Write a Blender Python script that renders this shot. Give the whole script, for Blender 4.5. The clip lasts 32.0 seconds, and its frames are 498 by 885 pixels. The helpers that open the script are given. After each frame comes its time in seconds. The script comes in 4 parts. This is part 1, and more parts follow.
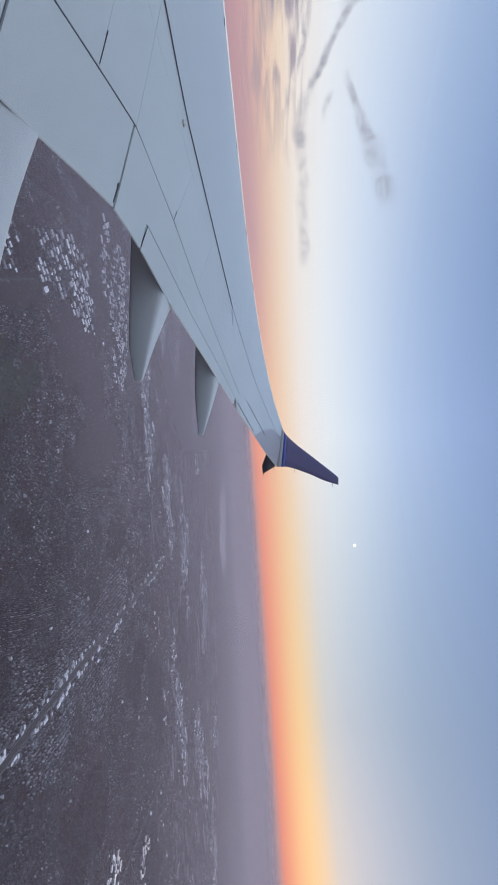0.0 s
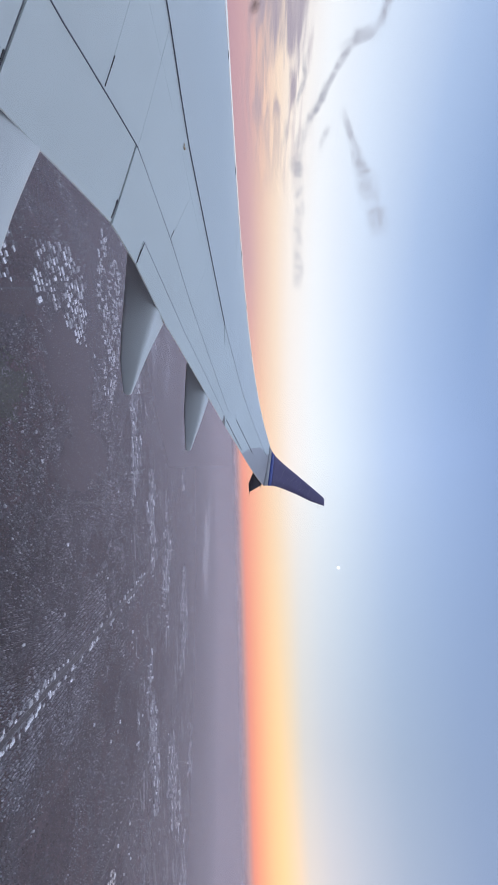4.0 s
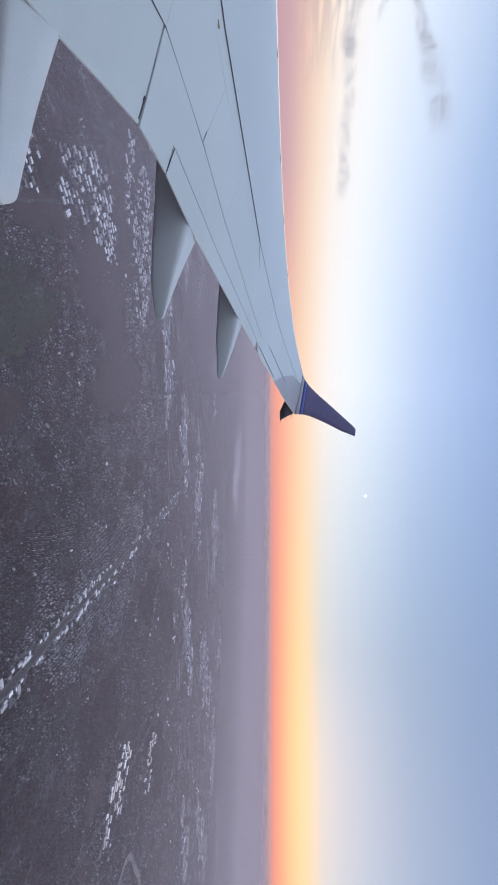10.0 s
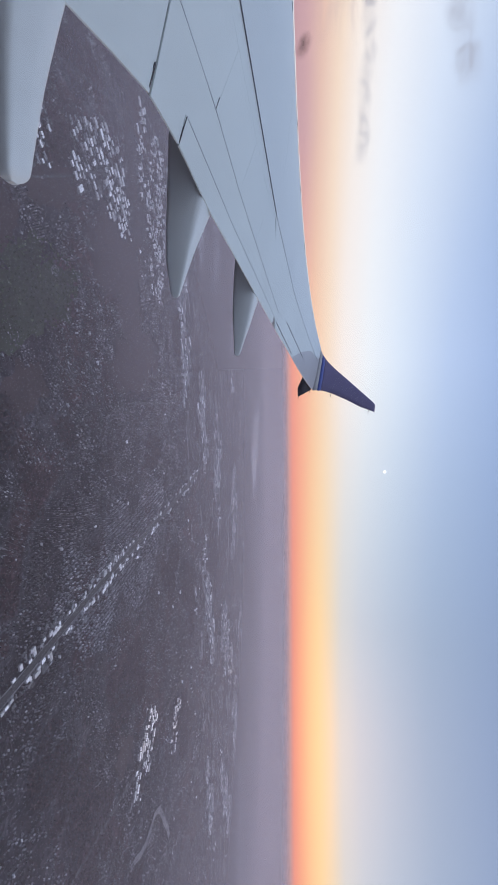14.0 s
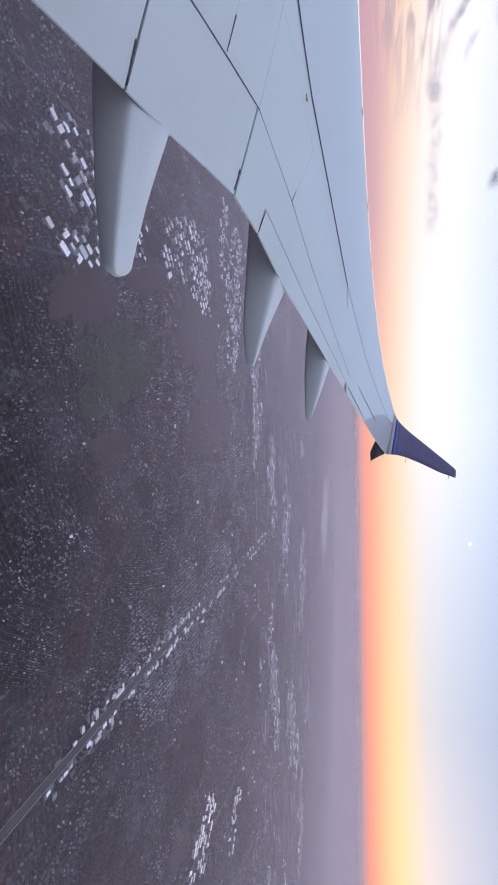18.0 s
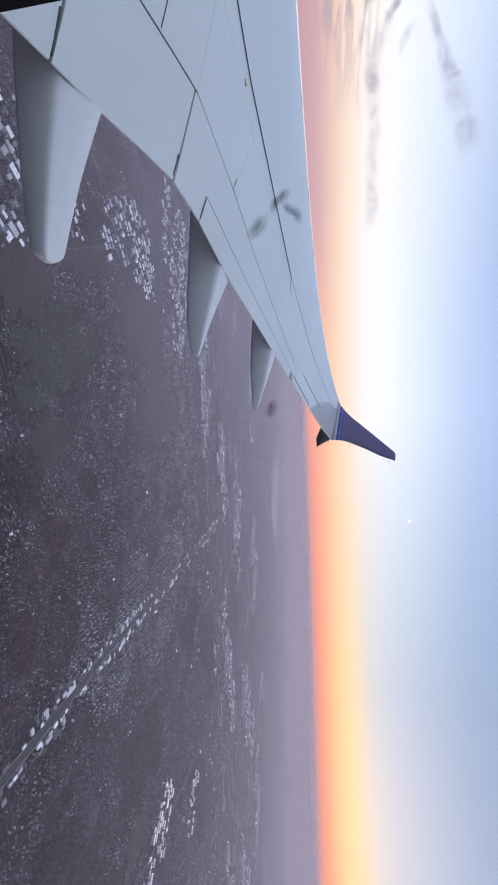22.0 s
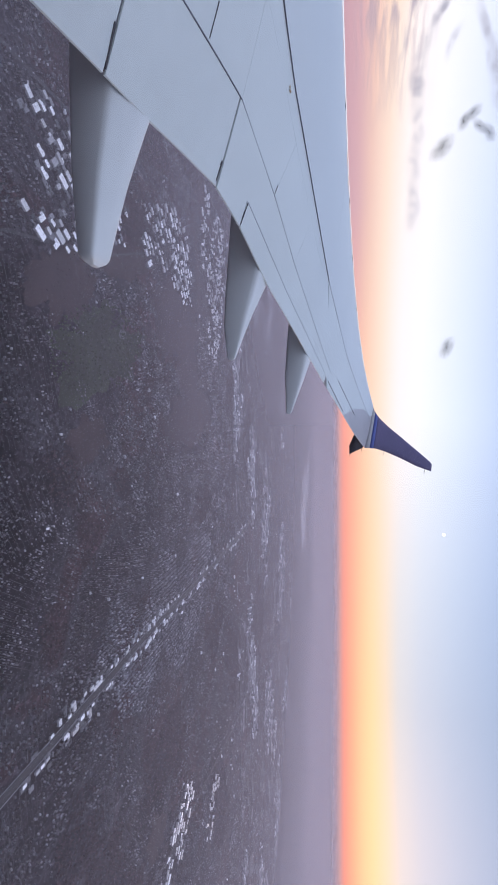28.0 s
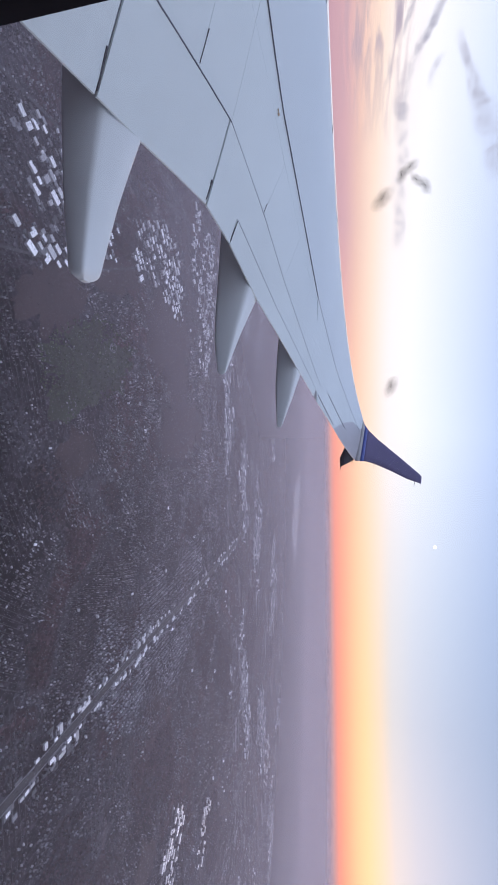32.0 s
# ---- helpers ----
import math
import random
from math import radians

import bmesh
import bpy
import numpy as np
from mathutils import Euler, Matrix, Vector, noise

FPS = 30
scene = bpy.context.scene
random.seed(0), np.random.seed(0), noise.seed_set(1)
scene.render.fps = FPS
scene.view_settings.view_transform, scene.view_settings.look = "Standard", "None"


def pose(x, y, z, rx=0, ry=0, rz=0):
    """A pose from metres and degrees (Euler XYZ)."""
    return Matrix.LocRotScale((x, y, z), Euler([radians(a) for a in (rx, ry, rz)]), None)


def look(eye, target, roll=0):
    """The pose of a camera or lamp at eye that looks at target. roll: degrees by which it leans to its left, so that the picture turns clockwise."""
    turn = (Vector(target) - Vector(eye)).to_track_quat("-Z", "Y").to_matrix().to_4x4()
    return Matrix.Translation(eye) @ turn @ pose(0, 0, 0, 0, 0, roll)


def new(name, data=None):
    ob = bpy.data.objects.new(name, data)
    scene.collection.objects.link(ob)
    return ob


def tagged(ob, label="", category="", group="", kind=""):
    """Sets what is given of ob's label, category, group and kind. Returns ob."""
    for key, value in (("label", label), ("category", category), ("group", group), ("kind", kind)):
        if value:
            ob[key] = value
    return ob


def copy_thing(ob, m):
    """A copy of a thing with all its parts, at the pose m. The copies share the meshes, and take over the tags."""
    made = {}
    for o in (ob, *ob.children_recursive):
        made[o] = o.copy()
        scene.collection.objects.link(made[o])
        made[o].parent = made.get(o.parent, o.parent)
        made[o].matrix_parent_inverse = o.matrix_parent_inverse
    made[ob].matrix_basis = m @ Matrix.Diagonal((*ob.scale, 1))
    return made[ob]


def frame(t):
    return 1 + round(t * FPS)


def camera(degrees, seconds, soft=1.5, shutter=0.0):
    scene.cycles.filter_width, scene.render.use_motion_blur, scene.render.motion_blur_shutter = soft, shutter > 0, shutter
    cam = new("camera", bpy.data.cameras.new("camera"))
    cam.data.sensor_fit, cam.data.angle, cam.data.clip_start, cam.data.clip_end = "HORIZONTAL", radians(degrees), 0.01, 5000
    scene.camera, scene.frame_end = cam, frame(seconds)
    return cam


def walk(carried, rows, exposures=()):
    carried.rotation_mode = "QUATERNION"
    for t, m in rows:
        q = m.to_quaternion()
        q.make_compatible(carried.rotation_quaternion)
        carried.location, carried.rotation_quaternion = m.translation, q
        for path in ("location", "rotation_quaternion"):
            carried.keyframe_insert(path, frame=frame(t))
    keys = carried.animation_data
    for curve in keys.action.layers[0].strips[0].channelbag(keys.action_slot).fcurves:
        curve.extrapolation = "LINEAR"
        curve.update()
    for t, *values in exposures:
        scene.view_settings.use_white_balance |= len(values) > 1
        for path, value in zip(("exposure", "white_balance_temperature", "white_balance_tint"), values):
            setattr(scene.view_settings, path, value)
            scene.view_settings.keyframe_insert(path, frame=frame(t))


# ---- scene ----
EXPOSURES = [(0.0, -0.22, 6320, 10), (2.0, -0.22, 6320, 10), (3.0, -0.1, 6320, 10), (6.0, 0.0, 6320, 11), (10.0, 0.0, 6320, 11), (10.9, -0.18, 6350, 11), (13.2, -0.2, 6350, 11), (14.2, -0.08, 6350, 12),
             (17.0, -0.02, 6350, 13), (18.5, 0.15, 6370, 18), (20.0, 0.10, 6350, 16), (21.0, 0.05, 6320, 14), (22.0, 0.05, 6320, 14), (24.5, 0.08, 6320, 17), (32.0, 0.08, 6290, 17)]
cam = camera(62.1, 32.0, 1.7)
# seconds, the eye's shift along the cabin and upwards, heading, pitch, lean of the phone that is held on its side
ROWS = [
    (0, 0.074, 0, -1.05, -0.43, -3.91),
    (0.5, 0.0745, 0.0007, -1.06, 0.03, -3.87),
    (1, 0.075, 0.0014, -0.82, 0.82, -4.06),
    (1.5, 0.0755, 0.0021, 0.05, 1.77, -4.22),
    (2, 0.076, 0.0029, 1.35, 2.19, -4.07),
    (2.5, 0.079, 0.0036, 3.02, 2.72, -3.63),
    (3, 0.082, 0.0043, 2.66, 2.48, -3),
    (3.5, 0.085, 0.005, 1.98, 2.14, -2.27),
    (5.5, 0, 0.02, -2.5, -2.91, -0.11),
    (6, -0.0205, 0.0269, -5.7, -3.52, 0.12),
    (6.5, 0.01, 0.02, -7.37, -4.62, -0.15),
    (7, 0.055, 0.01, -10, -7.16, -0.23),
    (7.5, 0.055, 0.0101, -11.13, -7.41, 0),
    (8, 0.055, 0.0103, -11.25, -7.45, 0.41),
    (8.5, 0.055, 0.0104, -10.97, -7.25, 0.75),
    (9, 0.055, 0.0106, -10.4, -6.35, 0.95),
    (9.5, 0.055, 0.0107, -9.58, -4.53, 0.55),
    (10, 0.055, 0.0108, -8.66, -3.12, 0.12),
    (10.5, 0.051, 0.011, -7.43, -0.89, -0.36),
    (11, 0.047, 0.0111, -6.94, 0.16, -0.47),
    (11.5, 0.0425, 0.0113, -7.19, 0.17, -0.45),
    (12, 0.038, 0.0114, -8.1, -0.18, -0.03),
    (12.5, 0.0385, 0.0108, -9.26, -0.8, 0.06),
    (13, 0.039, 0.0102, -10.63, -1.9, 0.07),
    (13.5, 0.0395, 0.0096, -10.96, -3.73, -0.04),
    (14, 0.04, 0.009, -11.86, -5.61, -0.29),
    (14.5, 0.0394, 0.0084, -11.24, -6.24, -0.53),
    (16.5, 0.037, 0.0058, -7.04, -7.6, -0.97),
    (17, 0.036, 0.0052, -5.12, -9.6, -0.87),
    (17.5, 0.0333, -0.0024, -3.61, -12.91, -0.95),
    (18, 0.0305, -0.01, -3.01, -15.12, -0.82),
    (18.5, 0.031, -0.0079, -3.45, -15.44, -0.75),
    (19, 0.04, 0.0011, -4.4, -13.37, -0.81),
    (19.5, 0.0515, 0.0002, -5.36, -11.55, -1.25),
    (20, 0.055, 0.0041, -6.54, -9.45, -1.81),
    (20.5, -0.015, 0.008, -6.54, -8.14, -2.05),
    (21, 0.0014, 0.019, -6.64, -8.01, -2.29),
    (21.5, -0.002, 0.0224, -5.68, -8.1, -2.2),
    (22, -0.008, 0.0181, -4.94, -8.16, -1.77),
    (22.5, -0.0088, 0.0135, -4.3, -8.33, -1.31),
    (23, -0.0095, 0.0088, -3.68, -8.3, -1.02),
    (23.5, -0.0095, 0.0077, -3.46, -8.29, -0.64),
    (24, -0.0095, 0.0067, -3.32, -8.41, -0.6),
    (24.5, -0.0085, 0.0049, -3.24, -8.96, -0.36),
    (25, -0.0075, 0.003, -3.28, -10.33, 0.02),
    (25.5, -0.003, 0.0017, -3.28, -12.35, 0.47),
    (27.5, 0.045, -0.0034, -3.83, -13.74, 0.34),
    (28, 0.0030, -0.0062, -4.17, -12.44, -0.11),
    (28.5, 0.0042, -0.0050, -4, -11.78, -0.38),
    (29, 0.0050, -0.0034, -3.65, -11.56, -0.51),
    (29.5, 0.0025, -0.0010, -3.18, -11.55, -0.64),
    (30, 0, 0.0009, -2.85, -11.56, -0.75),
    (30.5, -0.0003, 0.0011, -2.54, -11.54, -0.75),
    (31, -0.0006, 0.0014, -2.36, -11.53, -0.8),
    (31.5, -0.0008, 0.0012, -2.3, -11.4, -0.71),
    (32, -0.001, 0.001, -2.31, -11.2, -0.69),
]
walk(cam, [(t, pose(x, 0, z, 0, 0, yaw) @ pose(0, 0, 0, 90 + pitch) @ pose(0, 0, 0, 0, 0, 90 + lean)) for t, x, z, yaw, pitch, lean in ROWS],
     EXPOSURES)

# ---- world: a hazy sunset sky, warm low down and blue above ----
world = bpy.data.worlds.new("sunset_sky")
scene.world = world
world.use_nodes = True
wt = world.node_tree
wt.nodes.clear()


def wn(kind, **props):
    n = wt.nodes.new(kind)
    for k, v in props.items():
        if k == "operation":
            n.operation = v
        elif k == "blend":
            n.blend_type = v
    return n


def wl(a, b):
    wt.links.new(a, b)


def lin(c):
    return tuple((v / 255 / 12.92) if v < 10 else ((v / 255 + 0.055) / 1.055) ** 2.4 for v in c) + (1,)


def wmath(op, a, b=None, clamp=False):
    n = wn("ShaderNodeMath", operation=op)
    n.use_clamp = clamp
    for i, v in enumerate((a, b)):
        if v is None:
            continue
        if isinstance(v, (int, float)):
            n.inputs[i].default_value = v
        else:
            wl(v, n.inputs[i])
    return n.outputs[0]


def wramp(fac, stops):
    n = wn("ShaderNodeValToRGB")
    e = n.color_ramp.elements
    while len(e) < len(stops):
        e.new(0.5)
    for el, (p, c) in zip(e, stops):
        el.position, el.color = p, lin(c)
    wl(fac, n.inputs[0])
    return n.outputs[0]


def wmix(fac, a, b, blend="MIX"):
    n = wn("ShaderNodeMix")
    n.data_type, n.blend_type = "RGBA", blend
    for sock, v in ((n.inputs[0], fac), (n.inputs[6], a), (n.inputs[7], b)):
        if isinstance(v, (int, float)):
            sock.default_value = v
        elif isinstance(v, tuple):
            sock.default_value = v
        else:
            wl(v, sock)
    return n.outputs[2]


tc = wn("ShaderNodeTexCoord")
sep = wn("ShaderNodeSeparateXYZ")
wl(tc.outputs["Generated"], sep.inputs[0])
sx, sy, sz = sep.outputs
steep = wmath("ADD", wmath("MULTIPLY", wmath("MULTIPLY", wmath("MAXIMUM", sx, 0.0), sx), 0.85), 1.0)     # the glow narrows towards the tail
up = wmath("ADD", wmath("MULTIPLY", sz, steep), 0.10)     # sine of the elevation, from 0.1 under the horizon
AFT_SKY = [(0.0, (160, 138, 150)), (0.075, (172, 150, 160)), (0.096, (196, 158, 160)), (0.108, (246, 158, 138)), (0.128, (254, 180, 144)), (0.152, (255, 205, 156)), (0.178, (254, 220, 168)), (0.208, (238, 221, 192)),
           (0.24, (214, 219, 219)), (0.29, (197, 210, 223)), (0.36, (181, 199, 219)), (0.46, (160, 182, 209)), (0.60, (143, 166, 201)), (0.75, (138, 162, 200)), (1.0, (196, 207, 230))]
FORE_SKY = [(0.0, (165, 140, 150)), (0.10, (196, 158, 168)), (0.135, (214, 174, 176)), (0.160, (236, 200, 184)), (0.19, (252, 228, 206)),
            (0.225, (255, 246, 238)), (0.28, (248, 251, 255)), (0.36, (222, 235, 253)), (0.48, (174, 197, 232)), (0.60, (140, 167, 210)), (0.75, (178, 198, 228)), (1.0, (208, 217, 236))]
MID_SKY = [(0.0, (160, 138, 150)), (0.075, (174, 150, 162)), (0.096, (204, 160, 160)), (0.108, (248, 164, 146)), (0.132, (255, 186, 158)), (0.158, (255, 210, 176)), (0.19, (255, 230, 206)),
           (0.225, (255, 246, 240)), (0.28, (246, 251, 255)), (0.345, (227, 240, 255)), (0.44, (190, 211, 244)), (0.54, (163, 188, 230)), (0.64, (142, 168, 213)), (0.75, (146, 171, 214)), (1.0, (208, 217, 236))]
fore = wramp(up, FORE_SKY)
middle = wramp(up, MID_SKY)
aft = wramp(up, AFT_SKY)
sky_colour = wmix(wmath("MULTIPLY", wmath("ADD", sx, 0.42), 2.4, True), fore, middle)
sky_colour = wmix(wmath("MULTIPLY", wmath("SUBTRACT", sx, 0.02), 1.8, True), sky_colour, aft)
# the far side of the sky, away from the sunset, is dusk blue
back = wmath("MULTIPLY", wmath("ADD", wmath("MULTIPLY", sy, -1.0), 0.15), 1.3, True)
dusk = wramp(up, [(0.0, (70, 72, 88)), (0.10, (112, 112, 130)), (0.25, (146, 156, 184)), (0.6, (196, 209, 233)), (1.0, (205, 215, 235))])
sky_colour = wmix(back, sky_colour, dusk)

# thin grey streaks of cloud, each along a bent arc of the sky
cn = wn("ShaderNodeTexNoise")
cn.inputs["Scale"].default_value, cn.inputs["Detail"].default_value, cn.inputs["Distortion"].default_value = 30.0, 8.0, 1.2
wl(tc.outputs["Generated"], cn.inputs[0])
wave = None
for size, swing in ((15.0, 0.036), (48.0, 0.011)):
    bend = wn("ShaderNodeTexNoise")
    bend.inputs["Scale"].default_value, bend.inputs["Detail"].default_value = size, 5.0
    wl(tc.outputs["Generated"], bend.inputs[0])
    shift = wmath("MULTIPLY", wmath("SUBTRACT", bend.outputs[0], 0.5), swing)
    wave = shift if wave is None else wmath("ADD", wave, shift)


def wdot(v):
    n = wn("ShaderNodeVectorMath", operation="DOT_PRODUCT")
    wl(tc.outputs["Generated"], n.inputs[0])
    n.inputs[1].default_value = v
    return n.outputs["Value"]


def streak(p, q, wide, dense):
    p, q = Vector(p).normalized(), Vector(q).normalized()
    mid = (p + q).normalized()
    side = p.cross(q).normalized()
    run = side.cross(mid).normalized()
    half = math.sin(p.angle(q) / 2)
    off = wmath("ABSOLUTE", wmath("ADD", wdot(side), wave))
    across = wmath("MULTIPLY", wmath("SUBTRACT", 1.0, wmath("DIVIDE", off, wide), True), 1.4, True)
    along = wmath("MULTIPLY", wmath("SUBTRACT", half + 0.022, wmath("ABSOLUTE", wdot(run))), 32.0, True)
    front = wmath("GREATER_THAN", wdot(mid), 0.3)
    return wmath("MULTIPLY", wmath("MULTIPLY", wmath("MULTIPLY", across, along), front), dense)


cover = 0.0
for wide, dense, pts in ((0.011, 0.8, ((-0.735, 0.615, 0.285), (-0.703, 0.666, 0.248), (-0.696, 0.687, 0.21))),
                         (0.0085, 0.9, ((-0.696, 0.687, 0.21), (-0.681, 0.706, 0.194), (-0.644, 0.748, 0.162), (-0.61, 0.78, 0.139))),
                         (0.016, 0.8, ((-0.61, 0.78, 0.139), (-0.579, 0.805, 0.129), (-0.546, 0.827, 0.132))),
                         (0.015, 0.42, ((-0.546, 0.827, 0.135), (-0.493, 0.858, 0.139), (-0.439, 0.888, 0.138), (-0.379, 0.914, 0.142))),
                         (0.010, 0.75, ((-0.618, 0.755, 0.219), (-0.585, 0.776, 0.237))),
                         (0.015, 0.75, ((-0.585, 0.776, 0.237), (-0.537, 0.801, 0.265))),
                         (0.020, 0.55, ((-0.537, 0.801, 0.265), (-0.492, 0.821, 0.289), (-0.456, 0.838, 0.299))),
                         (0.008, 0.8, ((-0.602, 0.778, 0.184), (-0.595, 0.783, 0.182))),
                         (0.007, 0.6, ((-0.617, 0.780, 0.100), (-0.611, 0.786, 0.100))),
                         (0.006, 0.9, ((-0.685, 0.715, 0.142), (-0.671, 0.728, 0.138), (-0.655, 0.744, 0.128))),
                         (0.006, 0.7, ((-0.672, 0.731, 0.117), (-0.650, 0.751, 0.115)))):
    for p, q in zip(pts, pts[1:]):
        cover = wmath("MAXIMUM", cover, streak(p, q, wide, dense))
wisp = wmath("MULTIPLY", wmath("SUBTRACT", cn.outputs[0], 0.24), 2.4, True)
sky_colour = wmix(wmath("MULTIPLY", cover, wisp), sky_colour, lin((160, 161, 176)))
# fanned warm wisps low down ahead
squash = wn("ShaderNodeMapping")
squash.inputs["Scale"].default_value = (5.0, 5.0, 42.0)
squash.inputs["Rotation"].default_value = (0.0, 0.10, 0.0)
wl(tc.outputs["Generated"], squash.inputs[0])
fan = wn("ShaderNodeTexNoise")
fan.inputs["Scale"].default_value, fan.inputs["Detail"].default_value, fan.inputs["Distortion"].default_value = 2.2, 6.0, 0.5
wl(squash.outputs[0], fan.inputs[0])
low_band = wmath("MULTIPLY", wmath("MULTIPLY", wmath("SUBTRACT", sz, 0.015), 30.0, True), wmath("MULTIPLY", wmath("SUBTRACT", 0.165, sz), 22.0, True))
ahead = wmath("MULTIPLY", wmath("SUBTRACT", -0.50, sx), 6.0, True)
streaky = wmath("MULTIPLY", wmath("SUBTRACT", fan.outputs[0], 0.47), 7.0, True)
sky_colour = wmix(wmath("MULTIPLY", wmath("MULTIPLY", low_band, ahead), wmath("MULTIPLY", streaky, 0.6)), sky_colour, lin((178, 162, 174)))
# a mauve-grey bank of cloud farther ahead, above the rosy rim
bank_z = wmath("MULTIPLY", wmath("MULTIPLY", wmath("SUBTRACT", sz, 0.035), 40.0, True), wmath("MULTIPLY", wmath("SUBTRACT", 0.15, sz), 40.0, True))
bank_x = wmath("MULTIPLY", wmath("SUBTRACT", wmath("ADD", -0.665, wmath("MULTIPLY", wmath("SUBTRACT", fan.outputs[0], 0.5), 0.25)), sx), 16.0, True)
sky_colour = wmix(wmath("MULTIPLY", wmath("MULTIPLY", bank_z, bank_x), 0.75), sky_colour, lin((166, 158, 176)))

nishita = wn("ShaderNodeTexSky")
nishita.sky_type = "NISHITA"
nishita.sun_disc = False
nishita.sun_elevation, nishita.sun_rotation = radians(1.5), radians(48)
nishita.air_density, nishita.dust_density = 1.2, 3.0
bg_sky = wn("ShaderNodeBackground")
wl(nishita.outputs[0], bg_sky.inputs[0])
bg_sky.inputs[1].default_value = 0.015
bg = wn("ShaderNodeBackground")
wl(sky_colour, bg.inputs[0])
bg.inputs[1].default_value = 1.035
both = wn("ShaderNodeAddShader")
wl(bg.outputs[0], both.inputs[0])
wl(bg_sky.outputs[0], both.inputs[1])
wout = wn("ShaderNodeOutputWorld")
wl(both.outputs[0], wout.inputs[0])

sun = new("sun", bpy.data.lights.new("sun", "SUN"))
sun.data.energy, sun.data.angle, sun.data.color = 0.6, radians(12), (1.0, 0.78, 0.62)
sun.matrix_world = look((0, 0, 0), (-0.70, -0.70, -0.10))


# ---- materials ----
def material(name, colour, rough=0.5, metal=0.0, vary=0.15, scale=3.0, fine=40.0, bump=0.0, coat=0.0, tint=None, island=None, obrand=0.0, spec=0.5):
    """Principled surface with two sizes of variation, fine relief, and per-piece tone where asked."""
    m = bpy.data.materials.new(name)
    m.use_nodes = True
    t = m.node_tree
    b = t.nodes["Principled BSDF"]
    co = t.nodes.new("ShaderNodeTexCoord")
    n1, n2 = t.nodes.new("ShaderNodeTexNoise"), t.nodes.new("ShaderNodeTexNoise")
    for n, s, dt in ((n1, scale, 5.0), (n2, fine, 3.0)):
        n.inputs["Scale"].default_value, n.inputs["Detail"].default_value = s, dt
        t.links.new(co.outputs["Object"], n.inputs["Vector"])
    mixn = t.nodes.new("ShaderNodeMath")
    mixn.operation = "ADD"
    t.links.new(n1.outputs[0], mixn.inputs[0])
    half = t.nodes.new("ShaderNodeMath")
    half.operation = "MULTIPLY"
    half.inputs[1].default_value = 0.5
    t.links.new(n2.outputs[0], half.inputs[0])
    t.links.new(half.outputs[0], mixn.inputs[1])
    mr = t.nodes.new("ShaderNodeMapRange")
    mr.inputs["From Min"].default_value, mr.inputs["From Max"].default_value = 0.5, 1.0
    t.links.new(mixn.outputs[0], mr.inputs["Value"])
    mix = t.nodes.new("ShaderNodeMix")
    mix.data_type = "RGBA"
    dark = tuple(c * (1 - vary) for c in colour)
    light = tuple(min(1, c * (1 + vary)) for c in (tint or colour))
    mix.inputs[6].default_value, mix.inputs[7].default_value = (*dark, 1), (*light, 1)
    t.links.new(mr.outputs[0], mix.inputs[0])
    out = mix.outputs[2]
    if island:
        geo = t.nodes.new("ShaderNodeNewGeometry")
        ramp = t.nodes.new("ShaderNodeValToRGB")
        e = ramp.color_ramp.elements
        while len(e) < len(island):
            e.new(0.5)
        for el, (p, c) in zip(e, island):
            el.position, el.color = p, (*c, 1)
        t.links.new(geo.outputs["Random Per Island"], ramp.inputs[0])
        mul = t.nodes.new("ShaderNodeMix")
        mul.data_type, mul.blend_type = "RGBA", "MULTIPLY"
        mul.inputs[0].default_value = 1.0
        t.links.new(out, mul.inputs[6])
        t.links.new(ramp.outputs[0], mul.inputs[7])
        out = mul.outputs[2]
    if obrand:
        oi = t.nodes.new("ShaderNodeObjectInfo")
        hs = t.nodes.new("ShaderNodeHueSaturation")
        r2 = t.nodes.new("ShaderNodeMapRange")
        r2.inputs["To Min"].default_value, r2.inputs["To Max"].default_value = 1 - obrand, 1 + obrand
        t.links.new(oi.outputs["Random"], r2.inputs["Value"])
        t.links.new(r2.outputs[0], hs.inputs["Value"])
        t.links.new(out, hs.inputs["Color"])
        out = hs.outputs[0]
    t.links.new(out, b.inputs["Base Color"])
    b.inputs["Roughness"].default_value, b.inputs["Metallic"].default_value = rough, metal
    b.inputs["Specular IOR Level"].default_value = spec
    b.inputs["Coat Weight"].default_value = coat
    b.inputs["Coat Roughness"].default_value = 0.12
    if bump:
        bp = t.nodes.new("ShaderNodeBump")
        bp.inputs["Strength"].default_value, bp.inputs["Distance"].default_value = bump, 0.02
        t.links.new(n2.outputs[0], bp.inputs["Height"])
        t.links.new(bp.outputs[0], b.inputs["Normal"])
    return m


WING_GREY = material("wing_paint", (0.605, 0.675, 0.680), 0.42, 0.0, 0.05, 0.7, 9.0, 0.02, 0.1)
SLAT_GREY = material("slat_metal", (0.61, 0.675, 0.69), 0.38, 0.08, 0.05, 0.8, 12.0, 0.02)
FLAP_GREY = material("flap_paint", (0.605, 0.675, 0.680), 0.45, 0.0, 0.06, 0.9, 10.0, 0.02)
TIP_GREY = material("wingtip_paint", (0.42, 0.43, 0.46), 0.45, 0.0, 0.06, 1.5, 15.0)
FAIR_GREY = material("fairing_paint", (0.63, 0.68, 0.69), 0.45, 0.0, 0.06, 1.2, 14.0, 0.02)
SEAM = material("panel_seam", (0.38, 0.42, 0.47), 0.7, 0.0, 0.2, 2.0, 30.0)
GAP_DARK = material("gap_and_hole_dark", (0.085, 0.098, 0.125), 0.7, 0.0, 0.2, 2.0, 30.0)
CORE = material("inner_structure", (0.27, 0.30, 0.34), 0.7, 0.0, 0.2, 2.0, 30.0)
